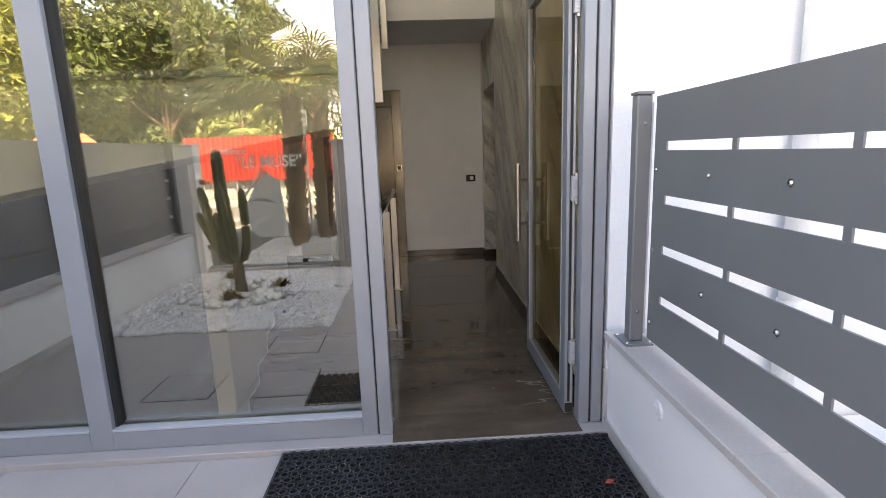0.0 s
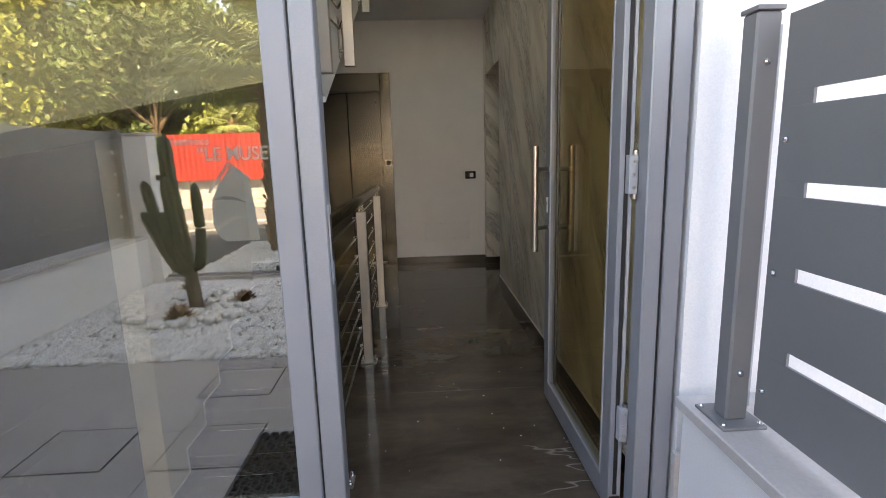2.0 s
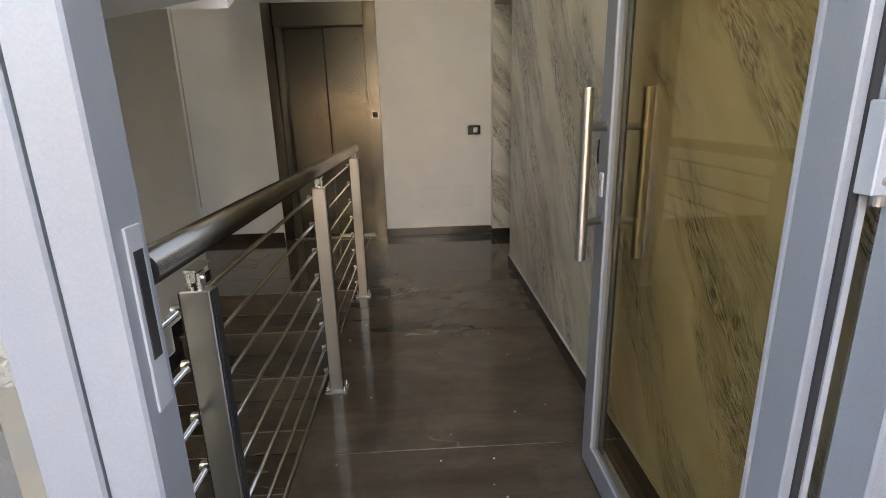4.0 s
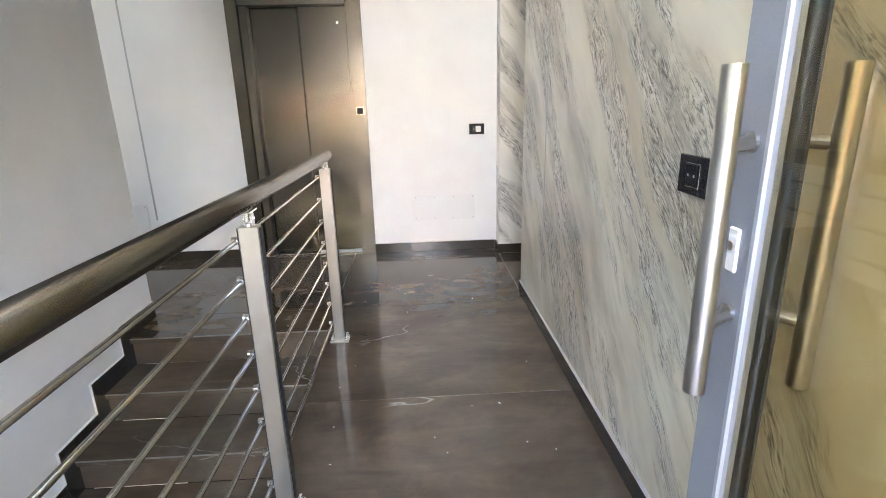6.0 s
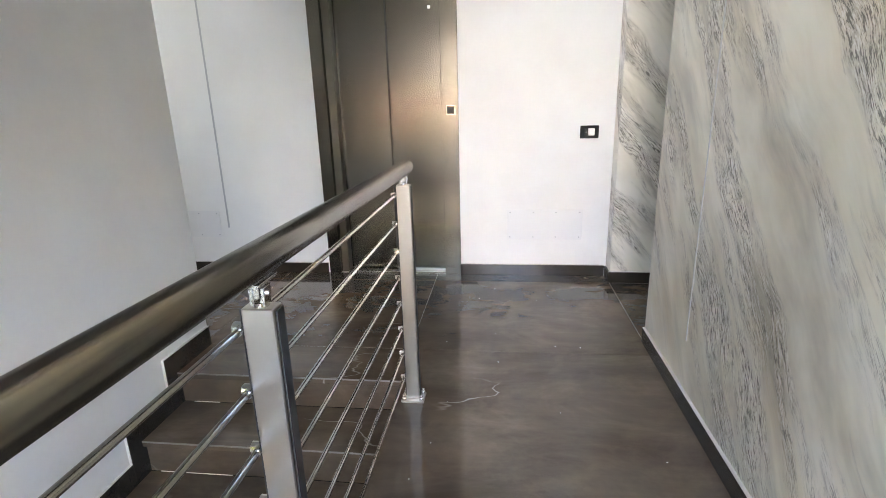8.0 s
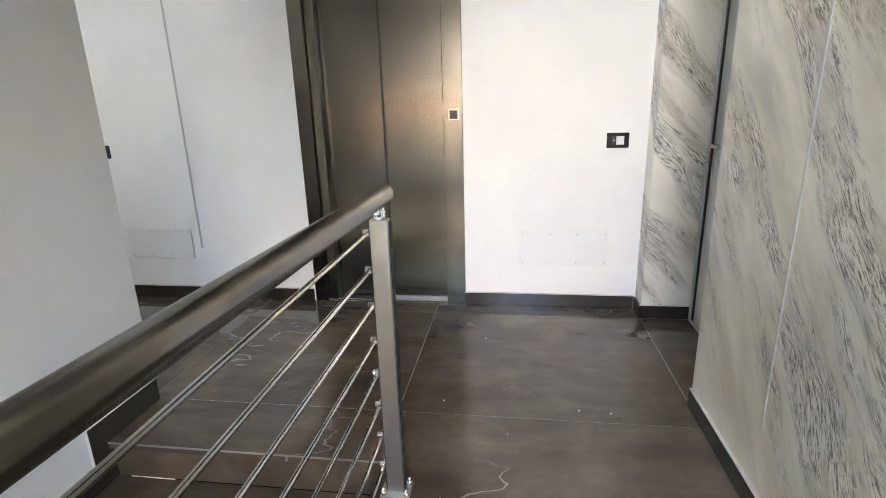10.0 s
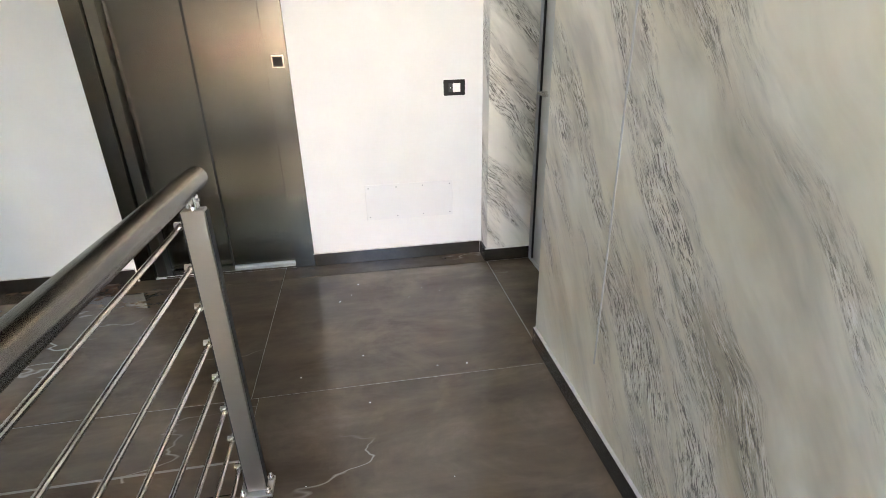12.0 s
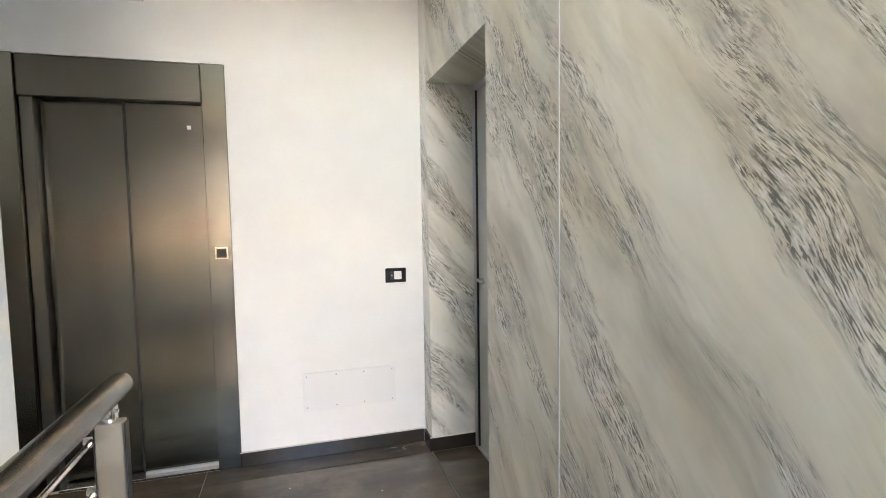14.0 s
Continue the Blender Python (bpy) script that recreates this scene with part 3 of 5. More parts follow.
part("panel", box(-0.622, -0.254, YB + 0.052, YB + 0.082, 0.022, 1.998, 0.002), "lift", lift)
part("edge_strip", box(-0.634, -0.6225, YB + 0.05, YB + 0.084, 0.022, 1.998, 0.001), "gasket", lift, "dark edge strip between the panels")
part("sill", box(-1.01, -0.25, YB - 0.004, YB + 0.14, 0.0, 0.014, 0.002), "chrome", lift, "ribbed aluminium sill")
part("sill_lip", box(-0.62, -0.25, YB + 0.03, YB + 0.05, 0.014, 0.03, 0.002), "alu_light", lift)
cp = part("call_button", box(-0.218, -0.153, YB - 0.013, YB - 0.008, 1.170, 1.236, 0.002), "chrome", lift, "square call button with a dark face")
bm = box(-0.210, -0.161, YB - 0.016, YB - 0.013, 1.178, 1.228, 0.001)
bmesh.ops.translate(bm, verts=bm.verts, vec=-Vector(lift.location))
b2 = link_mesh("button_face", bm, "black")
b2.parent = cp
part("key_switch", tube((-0.185, YB - 0.008, 1.110), (-0.185, YB - 0.014, 1.110), 0.013, seg=20), "lift", lift)
part("rating_label", box(-0.335, -0.315, YB + 0.0505, YB + 0.052, 1.865, 1.885), "white_plastic", lift, "small white sticker")
part("back_panel", box(-1.16, -0.14, YB + 0.16, YB + 0.2, 0.0, 2.19), "gasket", lift)


# ---- small fittings on the walls ----
def wall_switch(x, z, label):
    """A black frame with a white rocker on the back wall."""
    t = thing("light_switch", (x, YB, z), label, "switch", "light switches")
    part("cover_frame", box(x - 0.062, x + 0.062, YB - 0.009, YB, z - 0.043, z + 0.043, 0.003), "black", t)
    part("rocker", box(x - 0.010, x + 0.034, YB - 0.0125, YB - 0.009, z - 0.024, z + 0.024, 0.0015), "white_plastic", t, "white rocker")
    part("socket_insert", box(x - 0.034, x - 0.013, YB - 0.0115, YB - 0.009, z - 0.024, z + 0.024, 0.001), "gasket", t)
    part("led", box(x - 0.026, x - 0.021, YB - 0.0125, YB - 0.0115, z - 0.003, z + 0.003), "white_plastic", t, "tiny pale mark")


wall_switch(0.763, 1.036, "black framed light switch with white rocker on a white wall")
wall_switch(-2.56, 1.02, "black framed light switch with white rocker on a white wall")


def inspection_plate(x0, x1, z0, z1):
    t = thing("access_panel", ((x0 + x1) / 2, YB, z0), "white screwed access panel flush with the plaster wall", "panel", "access panels")
    part("plate", box(x0, x1, YB - 0.009, YB - 0.003, z0, z1, 0.002), "panel_white", t)
    # grey backing added to colour in the shadow line round the plate
    part("gasket", box(x0 + 0.003, x1 - 0.003, YB - 0.003, YB, z0 + 0.003, z1 - 0.003), "alu", t, "grey backing that draws the plate's shadow edge")
    for x in (x0 + 0.02, x0 + (x1 - x0) * 0.35, x0 + (x1 - x0) * 0.65, x1 - 0.02):
        for z in (z0 + 0.02, z1 - 0.02):
            part("screw", tube((x, YB - 0.009, z), (x, YB - 0.0102, z), 0.0045, seg=8), "alu_light", t)


inspection_plate(0.211, 0.745, 0.274, 0.496)
inspection_plate(-2.49, -2.01, 0.285, 0.495)

lamp = thing("emergency_light", (-0.64, YB, 2.48), "white rectangular emergency light box on the wall", "light")
part("housing", box(-0.79, -0.49, YB - 0.045, YB, 2.485, 2.61, 0.006), "white_plastic", lamp)
part("diffuser", box(-0.77, -0.51, YB - 0.05, YB - 0.045, 2.50, 2.595, 0.003), "frost", lamp)

ws = thing("wall_control", (XR, 5.51, 1.07), "black glass control plate on the veined plaster wall", "switch")
part("cover_frame", box(XR - 0.010, XR, 5.44, 5.575, 1.03, 1.125, 0.002), "black", ws)
bm = box(XR - 0.0125, XR - 0.010, 5.475, 5.54, 1.048, 1.108, 0.001)
part("inner_ring", bm, "chrome", ws)
part("touch_key", box(XR - 0.0145, XR - 0.0125, 5.4785, 5.5365, 1.0515, 1.1045, 0.001), "black", ws)
for y in (5.495, 5.522):
    part("icon", box(XR - 0.0150, XR - 0.0145, y - 0.003, y + 0.003, 1.075, 1.081), "alu_light", ws)

# door in the niche
nd = thing("niche_door", (XR + 0.3, 8.0, 0), "pale grey flush door with an aluminium frame in a deep niche", "door")
part("leaf", box(XR + 0.285, XR + 0.318, 7.53, 8.395, 0.012, 2.09), "door_panel", nd)
part("frame", box(XR + 0.268, XR + 0.318, 8.405, 8.436, 0.0, 2.13, 0.002), "alu_light", nd)
part("frame", box(XR + 0.268, XR + 0.318, 7.531, 8.405, 2.092, 2.128, 0.002), "alu_light", nd)
part("gasket", box(XR + 0.275, XR + 0.30, 8.395, 8.405, 0.0, 2.09), "gasket", nd, "black door seal")
part("threshold", box(XR + 0.268, XR + 0.318, 7.531, 8.405, 0.0, 0.012), "alu_light", nd)
bm = tube((XR + 0.285, 8.32, 1.02), (XR + 0.24, 8.32, 1.02), 0.009)
tube((XR + 0.24, 8.325, 1.02), (XR + 0.24, 8.20, 1.02), 0.009, bm=bm)
part("door_handle", bm, "chrome", nd, "chrome lever handle")


# ---- the glazed front ----
structure("sill", box(-2.9, 0.96, 4.05, 4.30, -0.06, 0.0, 0.004), "paving", "greige stone threshold strip under the glazing", "sill")
structure("sill_door", box(-0.133, 0.815, 4.052, 4.298, 0.0, 0.004, 0.001), "stone_honed", "dark brown stone door sill in the entrance", "sill")
front = thing("shopfront", (-1.4, 4.2, 0), "grey aluminium framed glazed entrance front with mirrored panes", "glass front", kind="structure")


def profile(x0, x1, z0, z1, y0=4.13, y1=4.26, name="mullion", mat="alu"):
    return part(name, box(x0, x1, y0, y1, z0, z1, 0.004), mat, front)


GT = 2.55
profile(-0.20, -0.133, 0.0, GT, 4.125, 4.20)
profile(-0.283, -0.208, 0.0, GT)
part("gasket", box(-0.209, -0.199, 4.14, 4.20, 0.0, GT), "gasket", front)
profile(-1.61, -1.50, 0.0, GT)
part("gasket", box(-1.501, -1.488, 4.16, 4.24, 0.11, GT), "gasket", front)
profile(-2.90, -2.82, 0.0, GT)
profile(0.815, 0.868, 0.0, GT, 4.125, 4.20)
profile(0.880, 0.934, 0.0, GT)
part("gasket", box(0.867, 0.881, 4.14, 4.20, 0.0, GT), "gasket", front)
for x0, x1 in ((-1.50, -0.283), (-2.82, -1.61)):
    profile(x0, x1, 0.0, 0.10, name="bottom_rail")
    profile(x0, x1, GT - 0.1, GT, name="top_rail")
    part("bead", box(x0, x1, 4.127, 4.18, 0.10, 0.112, 0.002), "alu_light", front)
    pane = part("pane", box(x0, x1, 4.195, 4.205, 0.108, GT - 0.1), "facade_glass", front, "mirror-coated glass pane")
    pane.visible_shadow = False
profile(-0.133, 0.815, 2.35, GT, name="door_head")
profile(-2.9, 0.934, GT + 0.002, GT + 0.1, name="transom")
for x0, x1 in ((-2.82, -1.55), (-1.5, -0.2), (-0.15, 0.88)):
    pane = part("pane", box(x0, x1, 4.195, 4.205, GT + 0.1, 5.4), "facade_glass", front, "mirror-coated glass pane")
    pane.visible_shadow = False
for x in (-1.525, -0.175):
    profile(x - 0.03, x + 0.03, GT + 0.1, 5.4)
# strike plate on the door jamb
part("strike_plate", box(-0.134, -0.130, 4.15, 4.185, 0.90, 1.14, 0.001), "alu_light", front)
part("strike_slot", box(-0.1305, -0.1285, 4.158, 4.177, 0.97, 1.11), "gasket", front)

# open door leaf, standing at right angles to the front
door = thing("entrance_door", (0.815, 4.3, 0), "open grey aluminium entrance door with bronze-tinted glass", "door")
DX0, DX1, DY0, DY1, DT = 0.766, 0.812, 4.215, 5.125, 2.33
part("stile", box(DX0, DX1, DY1 - 0.082, DY1, 0.012, DT, 0.003), "alu", door)
part("stile", box(DX0, DX1, DY0, DY0 + 0.075, 0.012, DT, 0.003), "alu", door)
part("bottom_rail", box(DX0, DX1, DY0 + 0.075, DY1 - 0.082, 0.012, 0.11, 0.003), "alu", door)
part("top_rail", box(DX0, DX1, DY0 + 0.075, DY1 - 0.082, DT - 0.1, DT, 0.003), "alu", door)
part("glazing_bead", box(DX0 - 0.003, DX0 + 0.004, DY1 - 0.090, DY1 - 0.082, 0.11, DT - 0.1), "alu_light", door)
part("glazing_bead", box(DX0 - 0.003, DX0 + 0.004, DY0 + 0.075, DY0 + 0.083, 0.11, DT - 0.1), "alu_light", door)
part("glazing_bead", box(DX0 - 0.003, DX0 + 0.004, DY0 + 0.083, DY1 - 0.090, 0.11, 0.118), "alu_light", door)
pane = part("pane", box(0.784, 0.794, DY0 + 0.075, DY1 - 0.082, 0.11, DT - 0.1), "door_glass", door, "bronze-tinted glass pane")
# black bands along both upright edges of the glass
part("side_strip", box(0.7945, 0.800, DY1 - 0.120, DY1 - 0.082, 0.11, DT - 0.1), "gasket", door, "black band along the glass edge")
part("side_strip", box(0.7945, 0.800, DY0 + 0.075, DY0 + 0.105, 0.11, DT - 0.1), "gasket", door, "black band along the glass edge")
part("shoe", box(DX0 + 0.004, DX1 - 0.004, DY0 - 0.003, DY0, 0.02, 0.07), "gasket", door, "black corner shoe")
part("gasket", box(DX0 + 0.016, DX0 + 0.028, DY0 - 0.004, DY0, 0.08, DT), "gasket", door)
part("edge_channel", box(DX0 + 0.03, DX1 - 0.006, DY0 - 0.006, DY0, 0.08, DT), "alu_light", door)
for sx in (-1, 1):
    xc = (DX0 - 0.078) if sx < 0 else (DX1 + 0.05)
    h = part("pull_handle", tube((xc, 5.02, 0.805), (xc, 5.02, 1.305), 0.0165, seg=40), "steel", door, "long round brushed steel pull handle")
    for z in (0.915, 1.195):
        bm = tube((DX0 if sx < 0 else DX1, 5.075, z), (xc, 5.024, z), 0.0105, seg=14)
        tube((DX0 if sx < 0 else DX1, 5.075, z), ((DX0 - 0.006) if sx < 0 else (DX1 + 0.006), 5.075, z), 0.016, seg=14, bm=bm)
        bmesh.ops.translate(bm, verts=bm.verts, vec=-Vector(door.location))
        s = link_mesh("standoff", bm, "steel")
        s.parent = h
bm = box(DX0 - 0.006, DX0, 5.068, 5.096, 0.985, 1.06, 0.003)
lk = part("lock_plate", bm, "white_plastic", door, "pale oval lock plate")
bm = tube((DX0 - 0.006, 5.082, 1.03), (DX0 - 0.010, 5.082, 1.03), 0.008, seg=12)
part("lock_cylinder", bm, "steel", door)
for zc in (0.36, 1.2, 2.05):
    bm = box(DX0 - 0.012 + 0.03, DX1 + 0.0, 4.182, 4.212, zc - 0.06, zc + 0.06, 0.002)
    hg = part("hinge", bm, "alu_light", door, "pale aluminium hinge")
    bm = tube((DX1 - 0.005, 4.195, zc - 0.075), (DX1 - 0.005, 4.195, zc + 0.075), 0.009)
    for dz in (-0.04, 0.0, 0.04):
        screw((DX0 + 0.035, 4.182, zc + dz), (0, -1, 0), 0.005, bm)
    part("hinge_pin", bm, "steel", door)

# specks of plaster left on the floor
rgd = random.Random(9)
bm = bmesh.new()
for k in range(46):
    x, y, r = rgd.uniform(-0.15, 0.88), rgd.uniform(4.5, 8.3), rgd.uniform(0.0012, 0.0032)
    bmesh.ops.create_icosphere(bm, subdivisions=1, radius=r, matrix=Matrix.Translation((x, y, r * 0.4)) @ Matrix.Diagonal((rgd.uniform(0.8, 2.2), 1, 0.5, 1)))
tagged(link_mesh("plaster_crumbs", bm, "white_plastic"), "tiny white plaster crumbs scattered on the polished floor", "debris", "", "stuff")


# ---- the forecourt: ground, walls, fences ----
structure("wall_front_right", box(0.95, 9.0, 4.12, 4.32, -0.3, 8.8), "outer_white", "bright white rendered facade", "wall")
structure("wall_front_left", box(-9.0, -2.9, 4.12, 4.32, -0.3, 8.8), "outer_white", "bright white rendered facade", "wall")
structure("wall_front_top", box(-2.9, 0.95, 4.12, 4.32, 5.4, 8.8), "outer_white", "bright white rendered facade", "wall")
structure("roof", box(-9.0, 9.0, 4.0, 14.0, 8.8, 9.05), "concrete", "flat concrete roof of the building", "roof")
structure("trim_plinth", box(0.936, 0.956, 4.095, 4.12, -0.03, 0.30, 0.002), "cap", "beige stone plinth strip beside the door frame", "trim")

bm = bmesh.new()
outer, inner = 400.0, (-3.9, 1.4, 4.29, 9.1)
xs, ys = [-outer, inner[0], inner[1], outer], [-outer, inner[2], inner[3], outer]
for i in range(3):
    for j in range(3):
        if i == 1 and j == 1:
            continue
        bm.faces.new([bm.verts.new((x, y, -0.16)) for x, y in ((xs[i], ys[j]), (xs[i + 1], ys[j]), (xs[i + 1], ys[j + 1]), (xs[i], ys[j + 1]))])
structure("ground", bm, "ground", "dry bare ground reaching the distance", "ground")
structure("road", box(-60, 60, -9.6, -4.3, -0.3, -0.10), "road", "sunlit worn grey road", "road")
structure("pavement_street", box(-60, 60, -4.25, -0.05, -0.3, -0.06), "asphalt", "grey-green pavement along the street", "pavement")
structure("kerb", box(-60, 60, -4.3, -4.25, -0.3, -0.04, 0.01), "concrete", "pale concrete kerb", "kerb")
structure("road_line", box(-60, 60, -6.2, -6.05, -0.1, -0.095), "print", "worn white line along the road", "road marking")
structure("pavement_far", box(-60, 60, -10.9, -9.6, -0.3, 0.02), "concrete", "pale pavement across the street", "pavement")

# paving of the forecourt in large slabs
structure("paving_bed", box(-2.8, 0.96, -0.02, 4.06, -0.155, -0.042), "joint", "dark joint bed under the paving", "pavement")
paving = thing("paving", (0, 2, -0.03), "large greige porcelain paving slabs of the forecourt", "paving", kind="structure")
GX = [-2.8, -1.965, -1.06, -0.155, 0.75, 0.95]
GY = [0.0, 0.7, 1.6, 2.49, 3.39, 4.05]
for i in range(5):
    for j in range(5):
        if i < 2 and j < 3:
            continue
        x0, x1 = GX[i] + 0.0015, GX[i + 1] - 0.0015
        if i == 2 and j < 3:
            x0 = -0.74
        part("slab", box(x0, x1, GY[j] + 0.0015, GY[j + 1] - 0.0015, -0.044, -0.03, 0.001), "paving", paving)


def hatch(x0, x1, y0, y1):
    """A tiled inspection cover: a thin dark frame round an inlaid slab."""
    t = thing("manhole_cover", ((x0 + x1) / 2, (y0 + y1) / 2, -0.03), "square tiled manhole cover with a thin dark frame in the paving", "manhole cover", "manhole covers")
    part("frame", box(x0, x1, y0, y1, -0.0305, -0.0285), "gasket", t)
    part("inlay", box(x0 + 0.009, x1 - 0.009, y0 + 0.009, y1 - 0.009, -0.029, -0.0270, 0.001), "paving", t)


hatch(-1.69, -1.28, 3.33, 3.70)
hatch(-1.07, -0.66, 3.35, 3.72)
hatch(-1.15, -0.74, 2.66, 3.04)


# low walls with coping on both sides
def low_wall(name, x0, x1, y0, y1, c0, c1):
    structure(name, box(x0, x1, y0, y1, -0.16, 0.475), "outer_white", "low white rendered garden wall", "wall")
    co = thing("coping", ((c0 + c1) / 2, (y0 + y1) / 2, 0.475), "grey stone coping slabs on the low wall", "coping", kind="structure")
    n = 4
    for k in range(n):
        a, b = y0 + (y1 - y0) * k / n, y0 + (y1 - y0) * (k + 1) / n
        part("slab", box(c0, c1, a + 0.001, b - 0.001, 0.475, 0.51, 0.003), "cap", co)


low_wall("wall_garden_right", 0.95, 1.17, -0.05, 4.09, 0.92, 1.20)
low_wall("wall_garden_left", -3.05, -2.8, 0.2, 4.10, -3.08, -2.77)
structure("baseboard_outer_right", box(0.938, 0.95, 0.0, 4.09, -0.03, 0.045, 0.002), "cap", "beige stone skirting along the low wall", "skirting")
structure("baseboard_outer_left", box(-2.8, -2.788, 2.49, 4.10, -0.03, 0.045, 0.002), "cap", "beige stone skirting along the low wall", "skirting")
structure("wall_neighbour_left", box(-4.3, -4.15, -2.2, 4.1, -0.2, 1.55), "fence", "plain dark grey neighbouring wall", "wall")
structure("wall_neighbour", box(3.6, 3.8, -6, 4.1, -0.2, 3.2), "outer_white", "white rendered neighbouring wall", "wall")
structure("floor_neighbour", box(1.2, 3.6, -6, 4.1, -0.2, -0.03), "outer_white", "pale paved strip beyond the fence", "pavement")

pipe = thing("downpipe", (1.82, 4.05, 0), "white round downpipe on the white facade", "pipe")
part("tube", tube((1.82, 4.05, -0.05), (1.82, 4.05, 6.0), 0.05, seg=20), "outer_white", pipe, smooth=True)
for z in (0.6, 2.4, 4.2):
    part("clip", tube((1.82, 4.05, z), (1.82, 4.05, z + 0.04), 0.056, seg=20), "white_plastic", pipe)


def slotted_fence(x, y0, y1, inward, posts):
    """A sheet-metal fence panel with four rows of slots, on box posts with foot plates."""
    t = thing("metal_fence", (x, (y0 + y1) / 2, 0.51), "slate grey sheet-metal fence with slotted rows on a low wall", "fence", "slotted fences")
    z0, z1, h = 0.535, 1.59, 0.036
    rows = [0.742, 0.960, 1.170, 1.388]
    edges = [z0]
    for r in rows:
        edges += [r - h / 2, r + h / 2]
    edges.append(z1)
    for k in range(0, len(edges), 2):
        part("sheet", box(x - 0.004, x + 0.004, y0, y1, edges[k], edges[k + 1], 0.0005), "fence", t)
    for r in rows:
        y = y1 - 0.10
        part("bridge", box(x - 0.0036, x + 0.0036, y, y1, r - h / 2, r + h / 2), "fence", t)
        while y - 0.43 > y0:
            y -= 0.43
            e = max(y0, y - 0.025)
            part("bridge", box(x - 0.0036, x + 0.0036, e, y, r - h / 2, r + h / 2), "fence", t)
            y = e
    for py in posts:
        p = part("post", box(min(x - inward * 0.082, x - inward * 0.018), max(x - inward * 0.082, x - inward * 0.018), py - 0.03, py + 0.03, 0.52, 1.60, 0.006), "fence", t, "square metal fence post")
        xc = x - inward * 0.050
        part("post_cap", box(xc - 0.036, xc + 0.036, py - 0.035, py + 0.035, 1.60, 1.612, 0.002), "fence", t)
        part("foot_plate", box(xc - 0.063, xc + 0.063, py - 0.072, py + 0.072, 0.51, 0.52, 0.002), "fence", t)
        for sx in (-0.052, 0.052):
            for sy in (-0.056, 0.056):
                part("bolt", screw((xc + sx, py + sy, 0.52), (0, 0, 1), 0.006), "chrome", t)
        for z in (0.66, 1.48):
            part("bolt", screw((xc, py - 0.03, z), (0, -1, 0), 0.007), "chrome", t)
        part("side_strip", box(min(x - inward * 0.018, x - inward * 0.004), max(x - inward * 0.018, x - inward * 0.004), py - 0.012, py + 0.012, 0.55, 1.57), "alu_light", t)
        for z in (0.62, 0.95, 1.29):
            part("bolt", screw((x - inward * 0.004, py - 0.06, z), (-inward, 0, 0), 0.007), "chrome", t)
    for z in (0.855, 1.28):
        y = y1 - 0.415
        while y > y0 + 0.2:
            part("rivet", screw((x - inward * 0.004, y, z), (-inward, 0, 0), 0.0085), "chrome", t, "domed steel fixing")
            y -= 0.39
    return t


slotted_fence(1.055, 0.2, 3.91, 1, [0.35, 2.1, 3.944])
slotted_fence(-2.93, 0.3, 3.95, -1, [0.36, 2.35, 3.9])


# recessed lights and sockets in the low walls
def wall_light(x, y, z, face):
    t = thing("recessed_light", (x, y, z), "small white recessed step light in the low wall", "light", "step lights")
    part("bezel", box(min(x, x + face * 0.008), max(x, x + face * 0.008), y - 0.045, y + 0.045, z - 0.035, z + 0.035, 0.003), "white_plastic", t)
    part("lens", box(min(x + face * 0.008, x + face * 0.0095), max(x + face * 0.008, x + face * 0.0095), y - 0.03, y + 0.03, z - 0.012, z + 0.02), "frost", t)


wall_light(-2.8, 1.05, 0.34, 1)
wall_light(-2.8, 2.55, 0.34, 1)
spot = thing("round_wall_light", (0.95, 3.57, 0.372), "small round white recessed light in the low wall", "light")
part("bezel", tube((0.95, 3.57, 0.372), (0.941, 3.57, 0.372), 0.04, 0.034, 24), "white_plastic", spot)
part("lens", tube((0.941, 3.57, 0.372), (0.938, 3.57, 0.372), 0.022, 0.015, 20), "white_plastic", spot)

# end pillars and the fixed glass screen towards the street
for name, x0, x1 in (("pillar_left", -3.05, -2.68), ("pillar_right", -1.0, -0.72)):
    structure(name, box(x0, x1, 0.0, 0.2, -0.16, 1.56), "outer_white" if name == "pillar_left" else "cap", "rendered gate pillar at the street edge", "pillar")
    structure("trim_" + name, box(x0 - 0.02, x1 + 0.02, -0.02, 0.22, 1.56, 1.59, 0.004), "cap", "grey stone pillar cap", "trim")
structure("wall_screen_base", box(-2.68, -1.0, 0.02, 0.18, -0.16, 0.02), "cap", "grey stone kerb under the glass screen", "wall")
screen = thing("glass_screen", (-1.84, 0.1, 0.02), "frameless clear glass screen with a frosted sail emblem", "glass screen")
pane = part("pane", box(-2.66, -1.02, 0.095, 0.107, 0.03, 1.53), "gate_glass", screen)
pane.visible_shadow = False
part("channel", box(-2.67, -1.01, 0.075, 0.125, 0.02, 0.05, 0.003), "alu", screen)
for x, z in ((-2.64, 1.12), (-2.64, 0.3), (-1.04, 1.12), (-1.45, 0.07)):
    part("clamp", box(x - 0.03, x + 0.03, 0.08, 0.122, z - 0.03, z + 0.03, 0.004), "gasket", screen)
part("sail_emblem", prism([(-1.86, 1.24), (-1.69, 1.10), (-1.655, 0.75), (-1.63, 0.40), (-2.0, 0.40), (-2.09, 0.48), (-2.12, 0.60), (-2.11, 0.85), (-2.02, 1.02)], "y", 0.1075, 0.1085), "frost", screen, "pale frosted sail shape")
part("mast_emblem", prism([(-1.91, 1.255), (-1.885, 1.24), (-2.12, 0.93), (-2.14, 0.95)], "y", 0.1075, 0.1085), "frost", screen)
part("mast_emblem", prism([(-1.91, 1.255), (-1.89, 1.265), (-1.84, 1.19), (-1.86, 1.185)], "y", 0.1090, 0.1096), "frost", screen)
